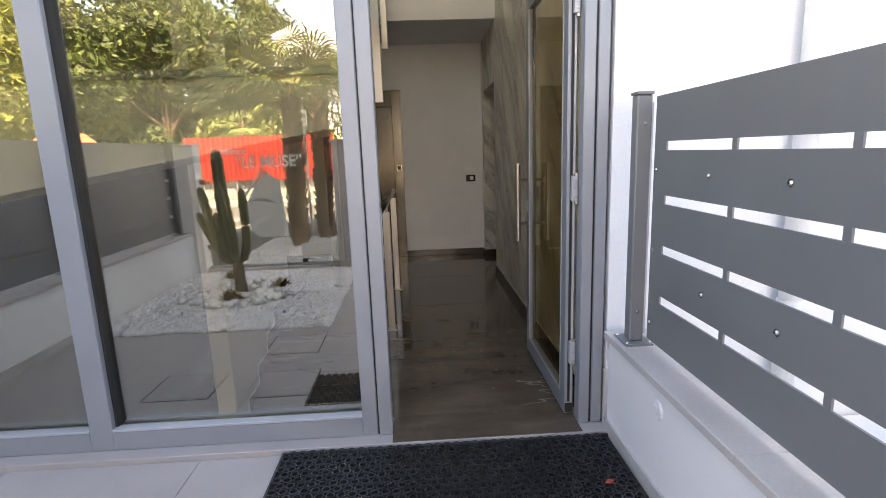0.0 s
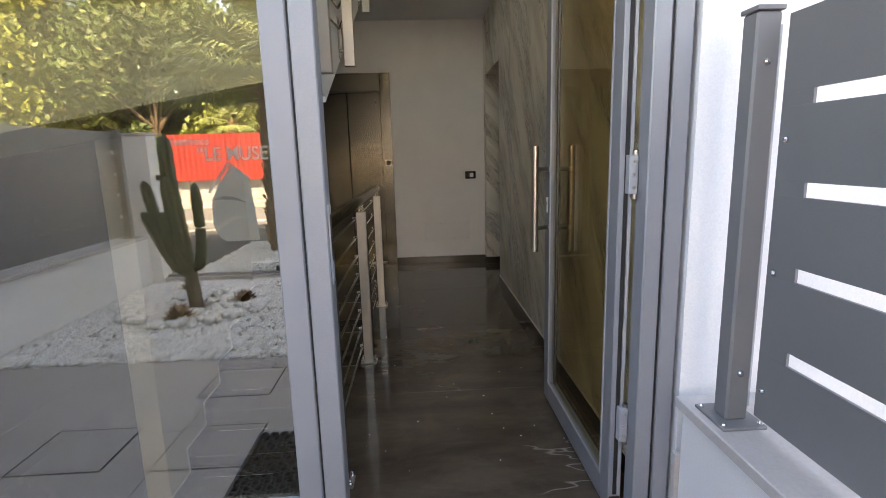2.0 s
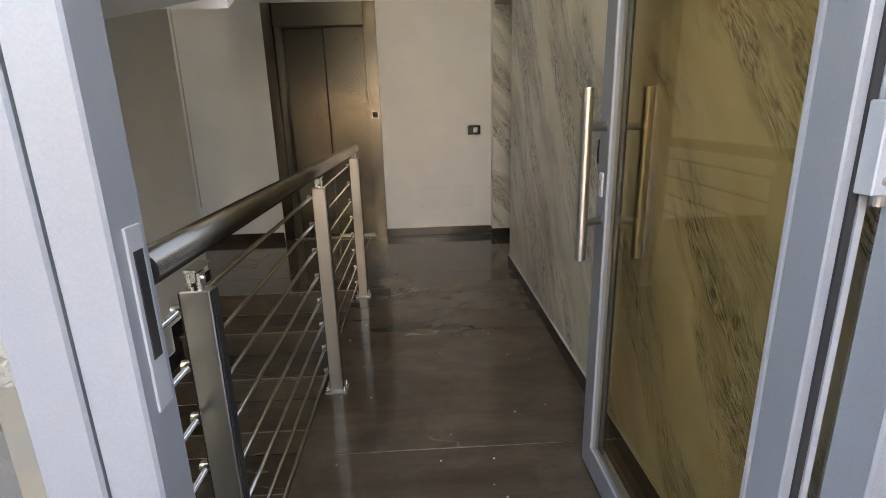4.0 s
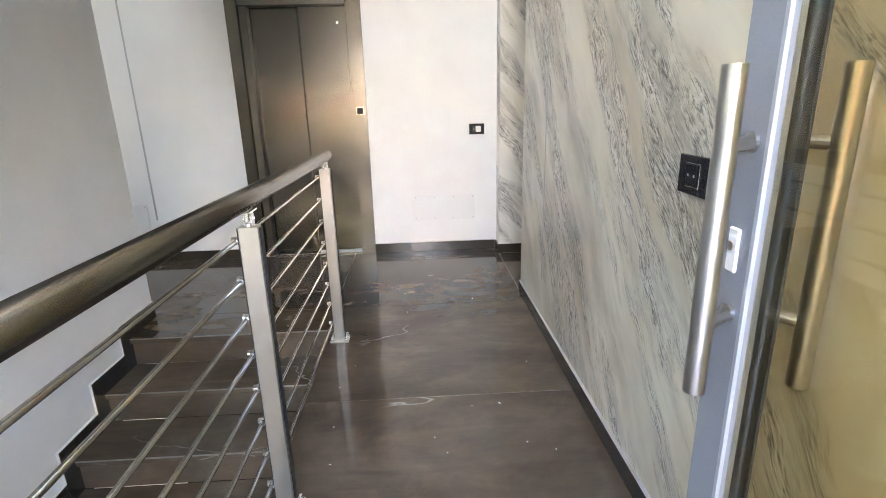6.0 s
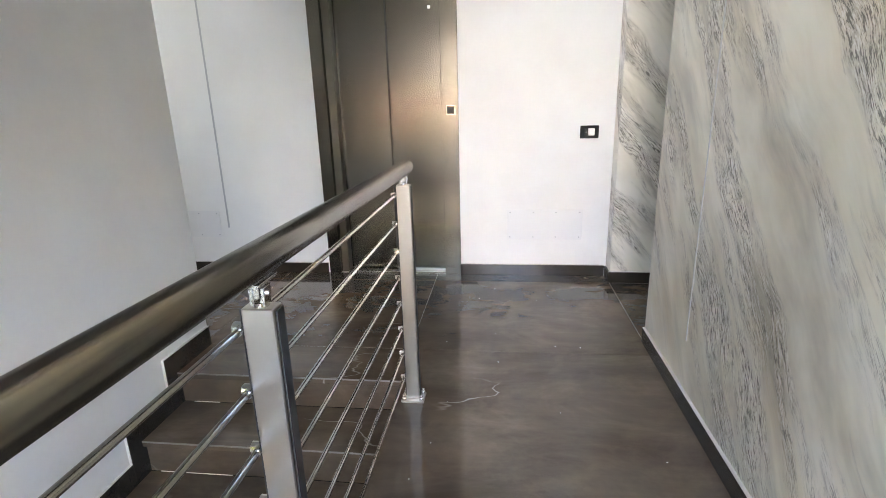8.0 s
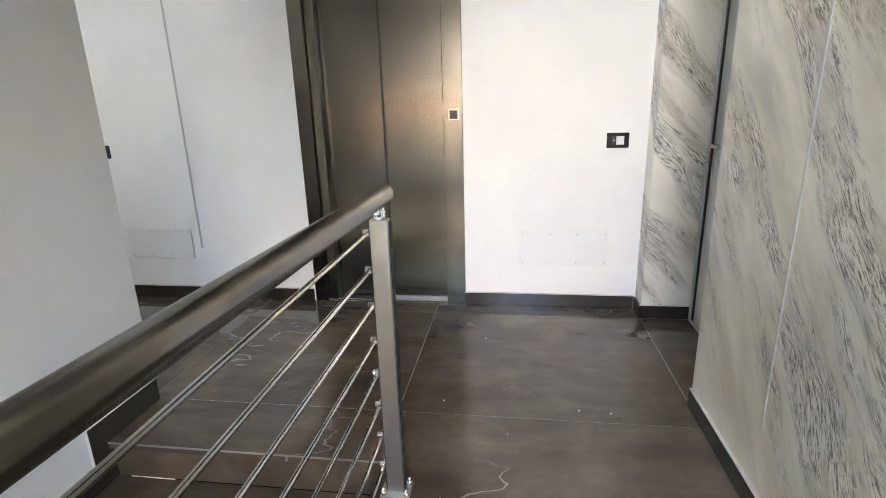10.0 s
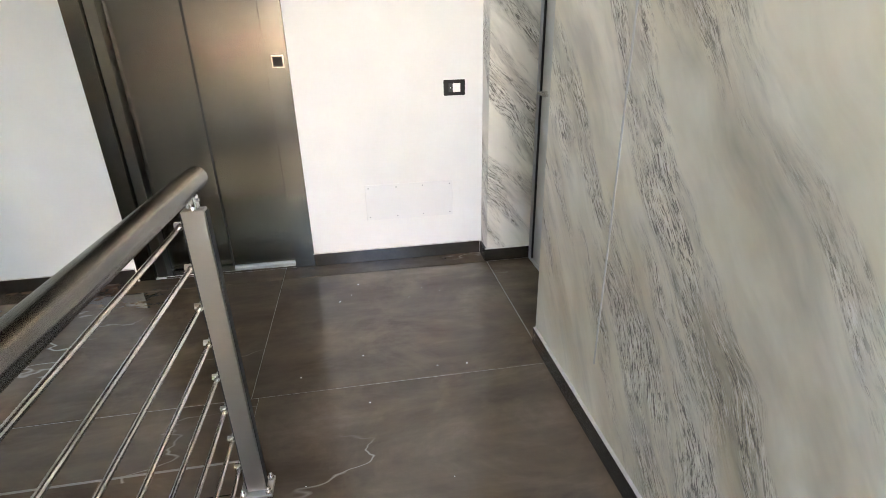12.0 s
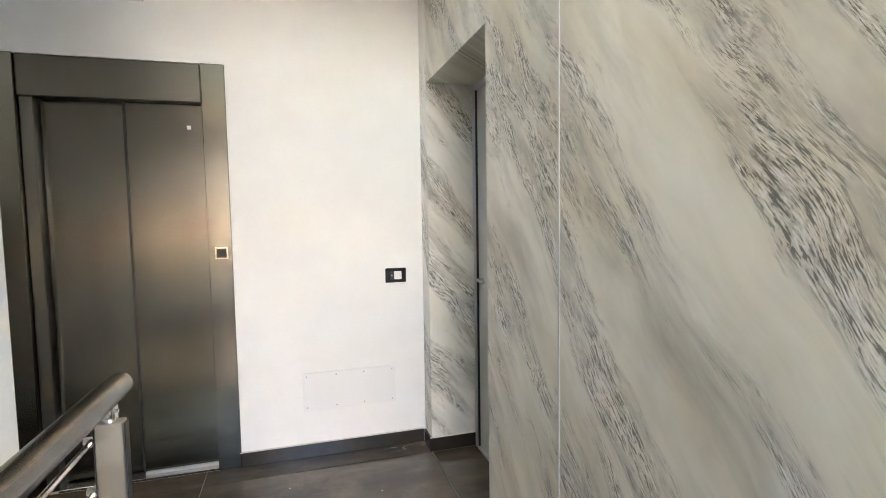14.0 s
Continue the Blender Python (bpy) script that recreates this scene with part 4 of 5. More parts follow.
part("wave_emblem", prism([(-2.10, 0.56), (-2.0, 0.64), (-1.86, 0.685), (-1.74, 0.66), (-1.87, 0.64), (-1.99, 0.58), (-2.05, 0.50)], "y", 0.1088, 0.1094), "letter_film", screen, "white wave stripe")
part("wave_emblem", prism([(-2.10, 0.86), (-1.98, 0.90), (-1.86, 0.89), (-1.73, 0.82), (-1.88, 0.855), (-2.0, 0.865)], "y", 0.1088, 0.1094), "fence", screen, "dark wave stripe")


def lettering(text, x0, x1, z, y, shear, parent, name, stretch=1.0):
    """Cut film lettering, read from the street, set between x0 and x1 on the line z."""
    cu = bpy.data.curves.new(name, "FONT")
    cu.body, cu.extrude, cu.shear, cu.offset = text, 0.006, shear, 0.02
    tmp = new("tmp_text", cu)
    me = bpy.data.meshes.new_from_object(tmp.evaluated_get(bpy.context.evaluated_depsgraph_get()))
    bpy.data.objects.remove(tmp)
    lo, hi = min(v.co.x for v in me.vertices), max(v.co.x for v in me.vertices)
    k = (x1 - x0) / (hi - lo)
    for v in me.vertices:
        v.co = ((v.co.x - lo) * k, v.co.y * k * stretch, v.co.z * 0.1)
    me.materials.append(M["letter_film"])
    ob = new(name, me)
    ob.parent = parent
    ob.matrix_local = Matrix.Translation(Vector((x0, y, z)) - Vector(parent.location)) @ pose(0, 0, 0, 90, 0, 0)
    return ob


lettering("“LE MUSE”", -2.21, -1.39, 1.285, 0.109, 0.0, screen, "lettering", 1.12)
lettering("Residence", -2.50, -2.07, 1.455, 0.109, 0.3, screen, "small_lettering", 1.05)


# ---- gravel bed ----
def chips(name, count, xr, yr, z, size, material, label, seed, avoid=()):
    """Many small angular stones as one mesh."""
    rng = np.random.RandomState(seed)
    base = np.array([(1, 0, 0), (-1, 0, 0), (0, 1, 0), (0, -1, 0), (0, 0, 1), (0, 0, -1)], float)
    tri = np.array([(0, 2, 4), (2, 1, 4), (1, 3, 4), (3, 0, 4), (2, 0, 5), (1, 2, 5), (3, 1, 5), (0, 3, 5)])
    vs, fs = [], []
    for k in range(count):
        x, y = rng.uniform(*xr), rng.uniform(*yr)
        if any((x - a) ** 2 + (y - b) ** 2 < r * r for a, b, r in avoid):
            continue
        s = size * rng.uniform(0.6, 1.5) * rng.uniform(0.6, 1.3, 3) * (1, 1, 0.7)
        a = Euler(rng.uniform(0, 6.28, 3)).to_matrix()
        p = (base + rng.uniform(-0.25, 0.25, base.shape)) * s @ np.array(a).T + (x, y, z + rng.uniform(0, size * 0.6))
        fs.extend((tri + len(vs) * 6).tolist())
        vs.append(p)
    me = bpy.data.meshes.new(name)
    me.from_pydata(np.concatenate(vs).tolist(), [], fs)
    me.materials.append(M[material])
    return tagged(new(name, me), label, "gravel", "", "stuff")


chip_mat = Nodes("white_gravel", 0.7)
chip_mat.colour(chip_mat.ramp(chip_mat.island(), [(0.0, (0.22, 0.20, 0.18)), (0.06, (0.55, 0.53, 0.50)), (0.16, (0.84, 0.835, 0.82)), (1.0, (0.90, 0.895, 0.885))]))
M["chip"] = chip_mat.m
structure("gravel_bed", box(-2.8, -0.74, 0.2, 2.49, -0.15, -0.03), "soil", "pale stone dust bed under the white gravel", "ground")
chips("gravel", 13000, (-2.79, -0.75), (0.21, 2.48), -0.03, 0.018, "chip", "bright white marble chippings round the cactus", 3)
structure("street_bed", box(-2.6, 0.3, -2.6, -0.06, -0.15, -0.05), "soil", "pale bed under the palm trees", "ground")
chips("street_gravel", 7000, (-2.6, 0.3), (-2.6, -0.07), -0.05, 0.020, "chip", "white marble chippings under the palm trees", 4)

rng = random.Random(5)
pebble_mesh = []
for k in range(5):
    bm = bmesh.new()
    bmesh.ops.create_icosphere(bm, subdivisions=2, radius=1.0)
    for v in bm.verts:
        v.co *= 1 + 0.16 * noise.noise(v.co * 1.3 + Vector((k * 7, 0, 0)))
        v.co.z *= 0.8
    me = bpy.data.meshes.new("pebble")
    bm.to_mesh(me)
    bm.free()
    me.materials.append(M["pebble"])
    for p in me.polygons:
        p.use_smooth = True
    pebble_mesh.append(me)
CX, CY = -1.88, 1.27
for k in range(210):
    a, r = rng.uniform(0, 6.28), 0.12 + 0.42 * math.sqrt(rng.random())
    s = rng.uniform(0.022, 0.048)
    ob = new("pebble", pebble_mesh[k % 5])
    ob.matrix_world = pose(CX + 0.02 + r * 1.15 * math.cos(a), CY + 0.05 + r * math.sin(a), -0.012 + s * 0.75, rng.uniform(-15, 15), rng.uniform(-15, 15), rng.uniform(0, 360)) @ Matrix.Diagonal((s * 1.2, s, s, 1))
    tagged(ob, "smooth white round pebble beside the cactus", "pebble", "white pebbles")


# ---- cactus ----
def ribbed_stem(points, radii, ribs, bm=None):
    """A star-shaped section swept along a line, closed by a dome."""
    bm = bm or bmesh.new()
    pts = [Vector(p) for p in points]
    rings = []
    for i, p in enumerate(pts):
        d = (pts[min(i + 1, len(pts) - 1)] - pts[max(i - 1, 0)]).normalized()
        q = d.to_track_quat("Z", "Y")
        ring = []
        for k in range(ribs * 4):
            a = 2 * math.pi * k / (ribs * 4)
            r = radii[i] * (0.86 + 0.14 * math.cos(a * ribs))
            ring.append(bm.verts.new(p + q @ Vector((r * math.cos(a), r * math.sin(a), 0))))
        rings.append(ring)
    for a, b in zip(rings, rings[1:]):
        for k in range(len(a)):
            bm.faces.new((a[k], a[(k + 1) % len(a)], b[(k + 1) % len(a)], b[k]))
    bm.faces.new(rings[-1])
    bm.faces.new(rings[0][::-1])
    return bm


def smooth_line(ctrl, n=18):
    """Catmull-Rom through control points."""
    c = [Vector(p) for p in ctrl]
    c = [c[0] * 2 - c[1]] + c + [c[-1] * 2 - c[-2]]
    out = []
    for i in range(1, len(c) - 2):
        for k in range(n):
            t = k / n
            p0, p1, p2, p3 = c[i - 1:i + 3]
            out.append(0.5 * (2 * p1 + (p2 - p0) * t + (2 * p0 - 5 * p1 + 4 * p2 - p3) * t * t + (3 * p1 - p0 - 3 * p2 + p3) * t ** 3))
    return out + [c[-2]]


def arm(ctrl, r, ribs=6):
    line = smooth_line(ctrl)
    n = len(line)
    radii = []
    for i in range(n):
        s = i / (n - 1)
        tip = math.sqrt(max(0.0, 1 - ((s - 0.90) / 0.10) ** 2)) if s > 0.90 else 1
        radii.append(max(0.004, r * (0.72 + 0.28 * min(1, s * 4)) * max(tip, 0.12) * (1 + 0.05 * math.sin(i * 1.1))))
    return ribbed_stem(line, radii, ribs)


cactus = thing("cactus", (CX, CY, -0.03), "tall dark green candelabra cactus with several upright arms", "cactus")
bm = tube((CX, CY, -0.05), (CX - 0.02, CY, 0.36), 0.062, 0.052, 14)
part("trunk", bm, "bark", cactus, "woody brown trunk base", smooth=True)
for ctrl, r in (
    ([(-0.02, 0, 0.30), (-0.06, 0, 0.70), (-0.10, 0, 1.10), (-0.115, 0, 1.50)], 0.068),
    ([(-0.02, -0.02, 0.32), (-0.15, -0.03, 0.36), (-0.27, -0.04, 0.58), (-0.385, -0.04, 0.86)], 0.048),
    ([(-0.03, 0.03, 0.34), (-0.14, 0.05, 0.46), (-0.22, 0.06, 0.78), (-0.295, 0.06, 1.13)], 0.052),
    ([(0.0, 0.06, 0.34), (-0.03, 0.11, 0.46), (-0.06, 0.12, 0.80), (-0.085, 0.12, 1.16)], 0.058),
    ([(-0.04, 0.04, 0.40), (-0.11, 0.13, 0.52), (-0.12, 0.14, 0.70), (-0.125, 0.14, 0.87)], 0.045),
    ([(0.0, 0, 0.34), (0.08, 0.02, 0.40), (0.115, 0.02, 0.66), (0.105, 0.02, 1.10)], 0.052),
):
    part("arm", arm([(CX + x, CY + y, z) for x, y, z in ctrl], r * 0.86), "cactus", cactus, smooth=False)


def rosette(x, y, r, seed):
    t = thing("succulent", (x, y, -0.02), "bronze-green rosette succulent among white pebbles", "plant", "succulents")
    rg = random.Random(seed)
    for k in range(22):
        a, lift = k * 2.4, 0.25 + 0.75 * k / 22
        d = Vector((math.cos(a), math.sin(a), 0))
        side = Vector((-d.y, d.x, 0))
        base, tip = Vector((x, y, 0.0)), Vector((x, y, 0)) + d * r * (1.15 - 0.75 * k / 22) + Vector((0, 0, r * (0.25 + 0.9 * lift)))
        mid = base.lerp(tip, 0.6) + Vector((0, 0, -0.01))
        bm = bmesh.new()
        w = r * 0.26
        v = [bm.verts.new(p) for p in (base + side * w * 0.4, base - side * w * 0.4, mid + side * w, mid - side * w, tip, mid + Vector((0, 0, 0.02)) + d * 0.004)]
        for f in ((0, 1, 5), (0, 5, 2), (1, 3, 5), (2, 5, 4), (5, 3, 4), (0, 2, 4), (1, 4, 3), (0, 4, 1)):
            bm.faces.new([v[i] for i in f])
        part("leaf", bm, "succulent", t)


rosette(-2.18, 0.68, 0.11, 1)
rosette(-1.49, 1.17, 0.11, 2)
rosette(-1.86, 1.66, 0.13, 3)


# ---- rubber mat ----
mat = thing("doormat", (0.14, 3.78, -0.03), "black rubber honeycomb doormat in front of the entrance", "doormat")
SEG = 10
pitch, r_out, r_in, zt, zb = 0.0465, 0.0225, 0.0150, -0.008, -0.029


def ring_shape(xx, yy, verts, faces):
    """One open rubber ring: outer wall, top rim, inner wall."""
    b0 = len(verts)
    for k in range(SEG):
        c, s = math.cos(2 * math.pi * k / SEG), math.sin(2 * math.pi * k / SEG)
        verts += [(xx + r_out * c, yy + r_out * s, zb), (xx + r_out * 0.97 * c, yy + r_out * 0.97 * s, zt), (xx + r_in * c, yy + r_in * s, zt), (xx + r_in * c, yy + r_in * s, zb)]
    for k in range(SEG):
        a, b = b0 + 4 * k, b0 + 4 * ((k + 1) % SEG)
        faces += [(a, b, b + 1, a + 1), (a + 1, b + 1, b + 2, a + 2), (a + 2, b + 2, b + 3, a + 3)]


def ring_mesh(name, places):
    verts, faces = [], []
    for x, y in places:
        ring_shape(x, y, verts, faces)
    me = bpy.data.meshes.new(name)
    me.from_pydata([(x, y, z + 0.03) for x, y, z in verts], [], faces)
    me.materials.append(M["rubber"])
    return me


places = []
row, yy = 0, 3.50
while yy < 4.03:
    xx = -0.635 + (pitch / 2 if row % 2 else 0)
    while xx < 0.915:
        places.append((xx - 0.14, yy - 3.78))
        xx += pitch
    yy += pitch * 0.866
    row += 1
places.sort(key=lambda q: -q[1])
one = ring_mesh("rubber_ring", [(0.0, 0.0)])
for x, y in places[:300]:
    ob = new("rubber_ring", one)
    ob.parent = mat
    ob.location = (x, y, 0)
rest = new("rubber_rings", ring_mesh("rubber_rings", places[300:]))
rest.parent = mat
tagged(rest, kind="stuff")
part("web", box(-0.655, 0.935, 3.48, 4.035, -0.0299, -0.0225, 0.001), "gasket", mat, "thin black rubber web")
part("border", box(-0.66, 0.937, 4.03, 4.042, -0.03, -0.010, 0.002), "rubber", mat)
part("border", box(-0.665, -0.652, 3.48, 4.042, -0.03, -0.010, 0.002), "rubber", mat)

leaf = thing("fallen_leaf", (0.80, 3.66, -0.006), "small curled red fallen leaf on the doormat", "leaf")
bm = bmesh.new()
pts = [(0.0, 0.0, 0.004), (0.02, 0.014, 0.010), (0.045, 0.008, 0.004), (0.03, -0.004, 0.0), (0.05, -0.016, 0.008), (0.018, -0.016, 0.006)]
vv = [bm.verts.new((0.78 + a, 3.66 + b, -0.006 + c)) for a, b, c in pts]
for f in ((0, 1, 3), (1, 2, 3), (0, 3, 5), (3, 4, 5)):
    bm.faces.new([vv[i] for i in f])
top = bmesh.ops.extrude_face_region(bm, geom=list(bm.faces))
bmesh.ops.translate(bm, verts=[g for g in top["geom"] if isinstance(g, bmesh.types.BMVert)], vec=(0, 0, 0.0015))
part("blade", bm, "red_leaf", leaf)


# ---- palms ----
def fan_palm(x, y, height, seed, r=0.15, fronds=26, span=1.15):
    t = thing("fan_palm", (x, y, -0.06), "fan palm with a rough brown trunk of leaf stubs", "palm", "fan palms")
    rg = random.Random(seed)
    part("trunk", tube((x, y, -0.1), (x + 0.03, y, height), r * 0.86, r * 0.95, 16), "palm_bark", t)
    bm = bmesh.new()
    n = int(height * 46)
    for k in range(n):
        a, z = k * 2.399, 0.02 + height * k / n
        d = Vector((math.cos(a), math.sin(a), 0))
        s = Vector((-d.y, d.x, 0))
        c = Vector((x + 0.03 * z / height, y, z)) + d * r * 0.85
        w, h, o = r * rg.uniform(0.28, 0.4), rg.uniform(0.09, 0.16), r * rg.uniform(0.25, 0.55)
        v = [bm.verts.new(p) for p in (c + s * w, c - s * w, c + d * o + s * w * 0.55 + Vector((0, 0, h)), c + d * o - s * w * 0.55 + Vector((0, 0, h)), c + d * 0.02 + Vector((0, 0, h * 1.1)))]
        for f in ((0, 1, 3, 2), (2, 3, 4), (0, 2, 4), (1, 4, 3)):
            bm.faces.new([v[i] for i in f])
    part("leaf_stubs", bm, "palm_bark", t)
    for k in range(fronds):
        a = k * 2.399 + rg.uniform(-0.2, 0.2)
        up = rg.uniform(-0.45, 0.95)
        d = Vector((math.cos(a) * math.cos(up), math.sin(a) * math.cos(up), math.sin(up)))
        base = Vector((x + 0.03, y, height - 0.05))
        hub = base + d * span * rg.uniform(0.5, 0.75)
        bm = tube(base, hub, 0.016, 0.008, 6)
        side = d.cross(Vector((0, 0, 1))).normalized()
        upv = side.cross(d).normalized()
        m = 22
        for j in range(m):
            b = radians(-118 + 236 * j / (m - 1))
            e = (d * math.cos(b) + side * math.sin(b)).normalized()
            L = span * rg.uniform(0.50, 0.66) * (1 - 0.25 * abs(b) / 2)
            droop = Vector((0, 0, -0.28 * L))
            q = e.cross(upv).normalized() * 0.018
            p1, p2 = hub + e * L * 0.55, hub + e * L + droop
            v = [bm.verts.new(p) for p in (hub, p1 + q, p1 - q, p2, p1 + upv * 0.012)]
            bm.faces.new((v[0], v[1], v[4]))
            bm.faces.new((v[0], v[4], v[2]))
            bm.faces.new((v[1], v[3], v[4]))
            bm.faces.new((v[4], v[3], v[2]))
        part("frond", bm, "leaf_palm", t)


fan_palm(-1.93, -1.75, 2.35, 11, span=1.3, fronds=30)
fan_palm(-1.62, -2.45, 2.6, 12, span=1.25)
fan_palm(-6.2, -12.6, 2.6, 13, fronds=18)

# street sign pole and the low letter sign in the gravel
pole = thing("sign_pole", (-2.05, -3.3, -0.06), "thin grey pole with a small white box", "pole")
part("shaft", tube((-2.05, -3.3, -0.1), (-2.05, -3.3, 2.7), 0.025, seg=12), "alu_light", pole)
part("box", box(-2.15, -1.97, -3.26, -3.18, 1.95, 2.25, 0.01), "white_plastic", pole, "small white box")
sign = thing("letter_sign", (-1.30, -0.5, -0.04), "small pale frosted sign plate standing in the gravel", "sign")
part("plate", box(-1.62, -1.05, -0.51, -0.50, 0.0, 0.2, 0.002), "frost", sign)
for k in range(7):
    part("mark", box(-1.58 + 0.07 * k, -1.535 + 0.07 * k, -0.498, -0.495, 0.10, 0.16), "white_plastic", sign)
for k in range(5):
    part("mark", box(-1.5 + 0.07 * k, -1.46 + 0.07 * k, -0.498, -0.495, 0.04, 0.07), "white_plastic", sign)
for x in (-1.55, -1.12):
    part("stake", tube((x, -0.515, -0.1), (x, -0.515, 0.1), 0.008, seg=8), "alu", sign)


# ---- across the street ----
structure("wall_street", box(-40, 20, -11.3, -11.0, -0.2, 0.75), "concrete", "weathered low concrete wall across the street", "wall")
banner = thing("banner", (-5.0, -10.7, 0.6), "long plain red mesh banner on a street fence", "banner")
bm = bmesh.new()
n = 90
cols = []
for k in range(n + 1):
    x = -7.6 + 4.9 * k / n
    yv = -10.75 + 0.018 * math.sin(k * 2.1) + 0.02 * noise.noise(Vector((x * 2, 0, 0)))
    cols.append([bm.verts.new((x, yv + o, z)) for z in (0.68, 2.12) for o in (0.0, -0.012)])
for a, b in zip(cols, cols[1:]):
    bm.faces.new((a[0], b[0], b[2], a[2]))
    bm.faces.new((a[3], b[3], b[1], a[1]))
    bm.faces.new((a[2], b[2], b[3], a[3]))
    bm.faces.new((a[0], a[1], b[1], b[0]))
part("cloth", bm, "red", banner)
for x in (-7.6, -6.0, -4.4, -2.75):
    part("stake", tube((x, -10.8, 0.0), (x, -10.8, 2.1), 0.025, seg=8), "alu", banner)


# terracotta house, white terrace house
def house(x0, x1, y0, y1, h, wall, roof_mat, label, windows):
    t = thing("house", ((x0 + x1) / 2, y1, 0), label, "house")
    part("wall", box(x0, x1, y0, y1, -0.2, h), wall, t)
    mid = (x0 + x1) / 2
    bm = prism([(x0 - 0.5, h), (mid, h + 1.9), (x1 + 0.5, h), (x1 + 0.5, h + 0.18), (mid, h + 2.1), (x0 - 0.5, h + 0.18)], "y", y0 - 0.4, y1 + 0.5)
    part("roof", bm, roof_mat, t, "clay tiled gable roof")
    for k in range(int((x1 - x0 + 1) / 0.25)):
        x = x0 - 0.4 + 0.25 * k
        z = h + 0.2 + 1.92 * (1 - abs(x - mid) / (mid - x0 + 0.5))
        part("roof_tile", tube((x, y1 + 0.52, z), (x, y0, z), 0.07, seg=6), roof_mat, t)
    for x, z in windows:
        w = part("window", box(x - 0.45, x + 0.45, y1 - 0.05, y1 + 0.02, z, z + 1.3), "window", t)
        part("frame", box(x - 0.52, x + 0.52, y1, y1 + 0.06, z - 0.06, z), "white_plastic", t)


house(-11.5, -5.0, -34, -27, 7.1, "terracotta", "roof", "terracotta house with a clay tile roof behind trees", ((-9.5, 3.6), (-6.6, 3.6), (-9.5, 1.0), (-6.6, 1.0)))
terr = thing("terrace_house", (0.0, -17, 0), "white rendered house with a projecting terrace slab", "house")
part("wall", box(-4.4, 5.0, -22, -16.6, -0.2, 5.0), "outer_white", terr)
part("terrace_slab", prism([(-5.6, 5.0), (5.5, 5.0), (5.5, 6.7), (-4.6, 6.7), (-5.6, 6.3)], "y", -20, -15.4), "outer_white", terr, "thick white terrace slab")
for x in (-1.6, 1.2, 3.8):
    part("window", box(x - 0.5, x + 0.5, -16.62, -16.55, 1.0, 2.9), "window", terr)
for x, y in ((-11.4, -9.9), (-10.4, -10.2)):
    t = thing("parasol", (x, y, 0), "closed-roof orange garden parasol across the street", "parasol", "parasols")
    part("pole", tube((x, y, -0.1), (x, y, 2.35), 0.025, seg=8), "alu_light", t)
    part("canopy", tube((x, y, 1.75), (x, y, 2.35), 0.75, 0.05, 8), "orange_cloth", t)


def tree(x, y, trunk_h, crown, count, size, material, seed, label, squash=1.0):
    """Tapered trunk with limbs, and a crown of many small leaf clumps set in uneven lobes."""
    t = thing("tree", (x, y, -0.16), label, "tree")
    rg = random.Random(seed)
    bm = tube((x, y, -0.2), (x + 0.1, y, trunk_h), 0.24, 0.15, 12)
    lobes = []
    for k in range(34):
        a, e = rg.uniform(0, 6.28), rg.uniform(-0.5, 1.4)
        rr = crown * rg.uniform(0.2, 0.95)
        c = Vector((x + rr * math.cos(a) * math.cos(e), y + rr * math.sin(a) * math.cos(e), trunk_h + crown * 0.55 * squash + rr * math.sin(e) * squash))
        lobes.append((c, crown * rg.uniform(0.26, 0.46)))
        if k < 9:
            tube((x + 0.1, y, trunk_h * rg.uniform(0.6, 1.0)), c, 0.10, 0.03, 7, bm)
    part("trunk", bm, "bark", t)
    rn = np.random.RandomState(seed)
    vs, fs = [], []
    for k in range(count):
        c, r = lobes[rn.randint(len(lobes))]
        d = rn.normal(size=3)
        d /= np.linalg.norm(d)
        p = np.array(c) + d * r * rn.uniform(0.35, 1.12)
        u, w = rn.normal(size=3), rn.normal(size=3)
        u = u / np.linalg.norm(u) * size * rn.uniform(0.5, 1.2)
        w = w / np.linalg.norm(w) * size * rn.uniform(0.4, 0.9)
        b = len(vs)
        vs += [p - u, p + w * 0.6, p + u, p - w * 0.6 + (0, 0, -size * 0.2)]
        fs.append((b, b + 1, b + 2, b + 3))
    me = bpy.data.meshes.new("crown")
    me.from_pydata([(v - np.array(t.location)).tolist() for v in vs], [], fs)
    me.materials.append(M[material])
    ob = new("crown", me)
    ob.parent = t


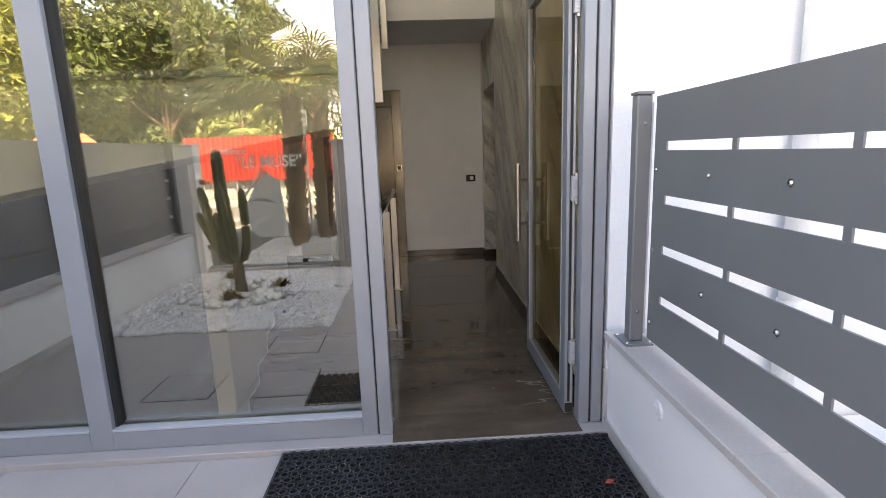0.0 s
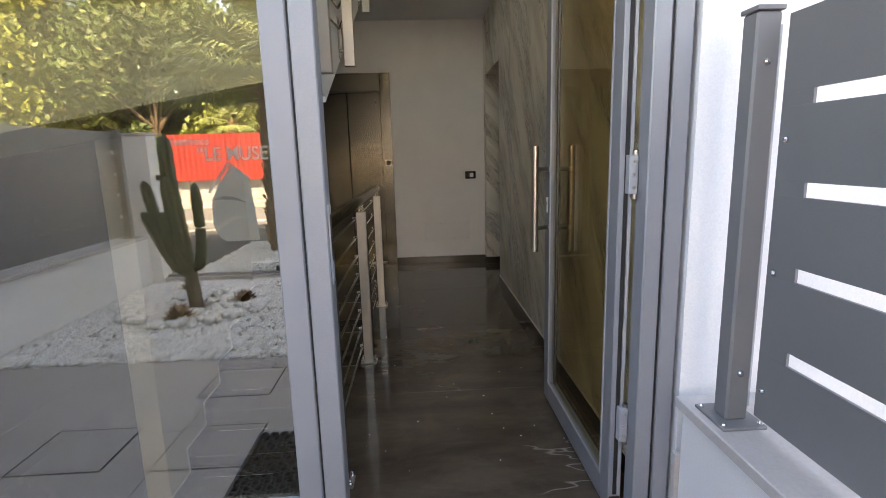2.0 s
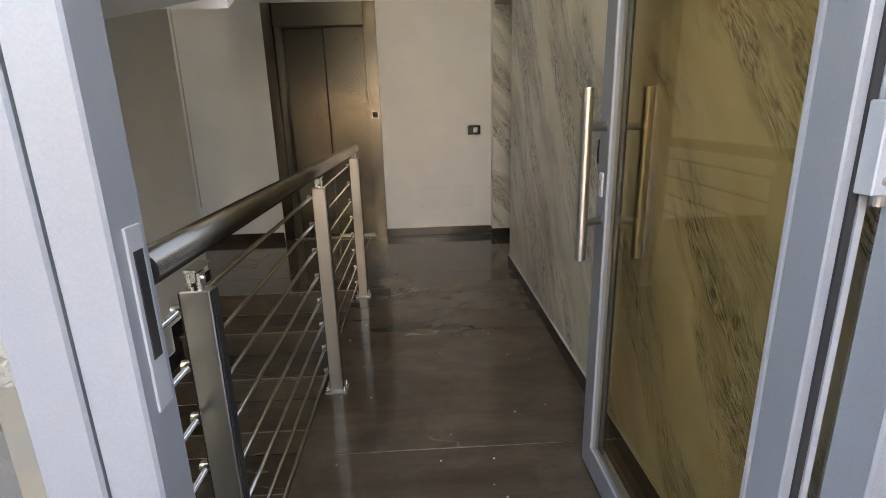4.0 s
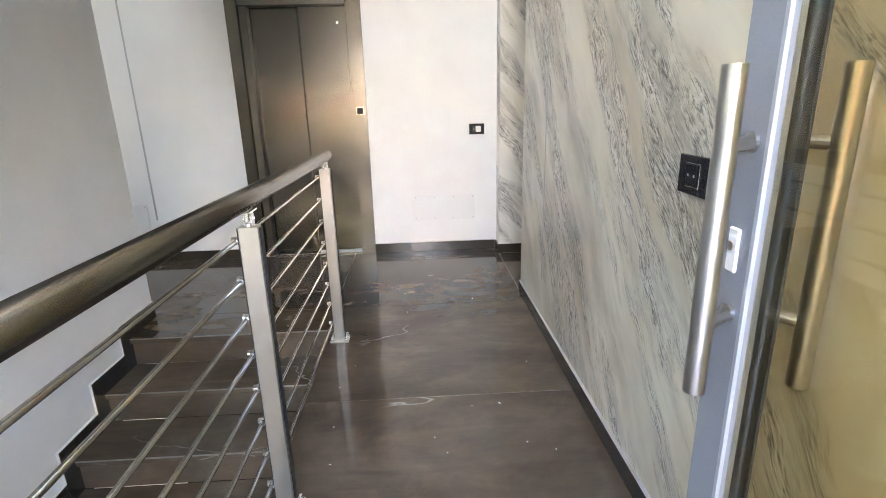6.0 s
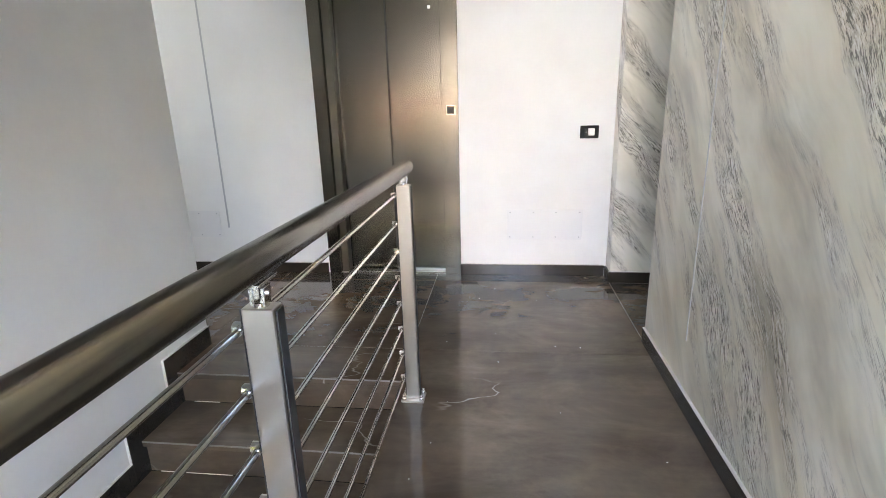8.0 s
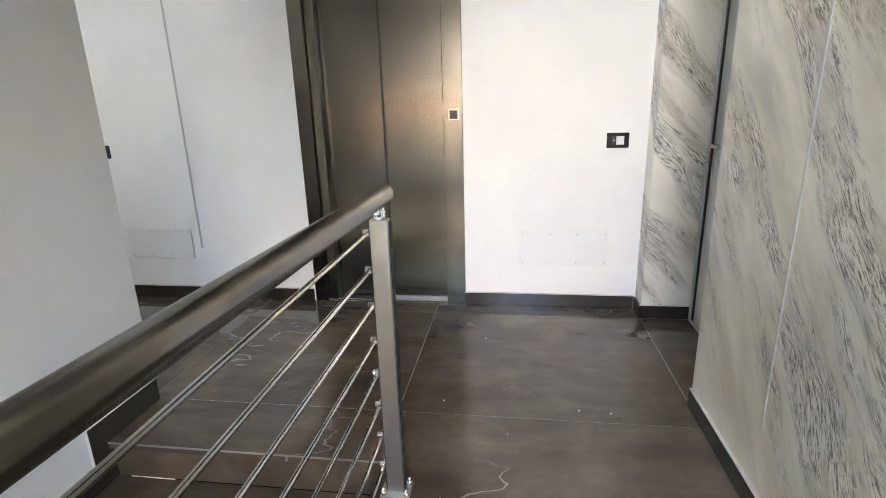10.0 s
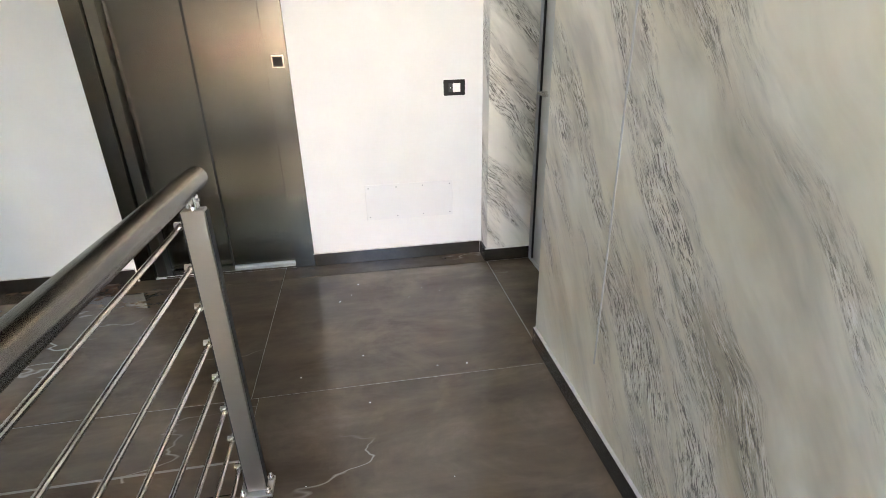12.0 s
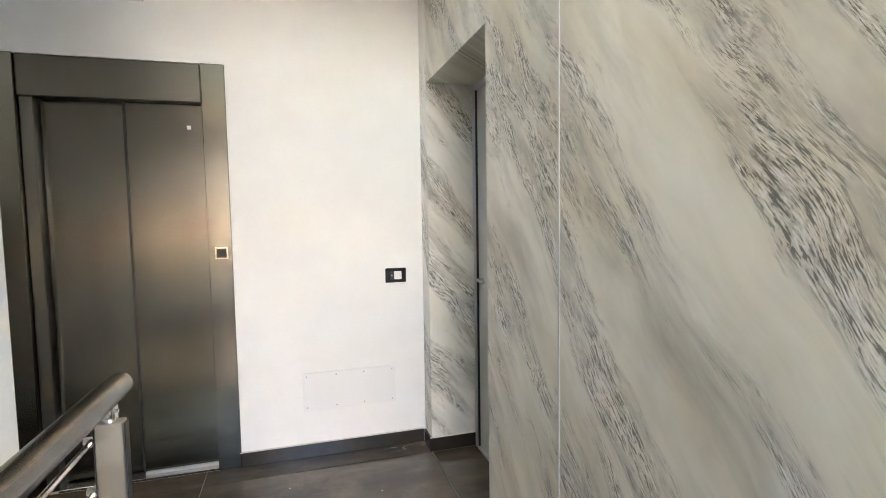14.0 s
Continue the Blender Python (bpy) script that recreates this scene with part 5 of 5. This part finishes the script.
tree(-15.5, -15.5, 2.6, 3.6, 26000, 0.2, "leaf_light", 21, "broad yellow-green tree across the street", 1.1)
tree(-11.3, -17.5, 2.8, 3.6, 30000, 0.2, "leaf_dark", 22, "tall dark green tree across the street", 1.35)
tree(-8.2, -19.5, 2.6, 3.0, 24000, 0.2, "leaf_dark", 23, "tall dark green tree across the street", 1.4)
tree(-21.0, -18.0, 2.8, 4.2, 20000, 0.22, "leaf_light", 24, "broad yellow-green tree across the street", 1.1)
tree(-3.5, -25.0, 2.6, 3.0, 9000, 0.2, "leaf_dark", 25, "rounded green tree behind white house", 1.2)


def shrub(x, y, r, h, count, material, seed, size=1.0):
    t = thing("shrub", (x, y, -0.16), ("dark green tall hedge bush" if size > 1 else "bright yellow-green shrub") + " behind the street wall", "shrub", "shrubs")
    rn = np.random.RandomState(seed)
    vs, fs = [], []
    for k in range(count):
        a, q = rn.uniform(0, 6.28), rn.uniform(0, 1) ** 0.5
        p = np.array((x + r * q * math.cos(a), y + 0.6 * r * q * math.sin(a), -0.1 + h * rn.uniform(0.05, 1.0) * (1.05 - 0.5 * q * q)))
        u, w = rn.normal(size=3) * 0.07 * size, rn.normal(size=3) * 0.045 * size
        b = len(vs)
        vs += [p - u, p + w, p + u, p - w]
        fs.append((b, b + 1, b + 2, b + 3))
    me = bpy.data.meshes.new("leaves")
    me.from_pydata([(v - np.array(t.location)).tolist() for v in vs], [], fs)
    me.materials.append(M[material])
    ob = new("leaves", me)
    ob.parent = t
    part("stem", tube((x, y, -0.2), (x, y, h * 0.5), 0.06, 0.03, 6), "bark", t)


for k, (x, y, r, h, mt) in enumerate(((-12.5, -12.6, 1.5, 2.6, "leaf_light"), (-9.6, -13.0, 1.4, 2.7, "leaf_dark"), (-7.4, -13.2, 1.3, 3.1, "leaf_light"), (-5.2, -12.8, 1.4, 3.0, "leaf_light"), (-3.2, -13.0, 1.2, 2.7, "leaf_light"), (-15.5, -13.0, 1.6, 2.4, "leaf_light"), (-18.5, -13.0, 1.7, 2.5, "leaf_dark"))):
    shrub(x, y, r, h, 2600, mt, 40 + k)
for k, (x, h) in enumerate(((-22.0, 5.6), (-18.0, 5.0), (-14.2, 5.4), (-10.6, 5.2), (-7.0, 4.6), (-26.0, 5.8))):
    shrub(x, -21.5, 2.5, h, 4200, "leaf_dark", 70 + k, 2.6)
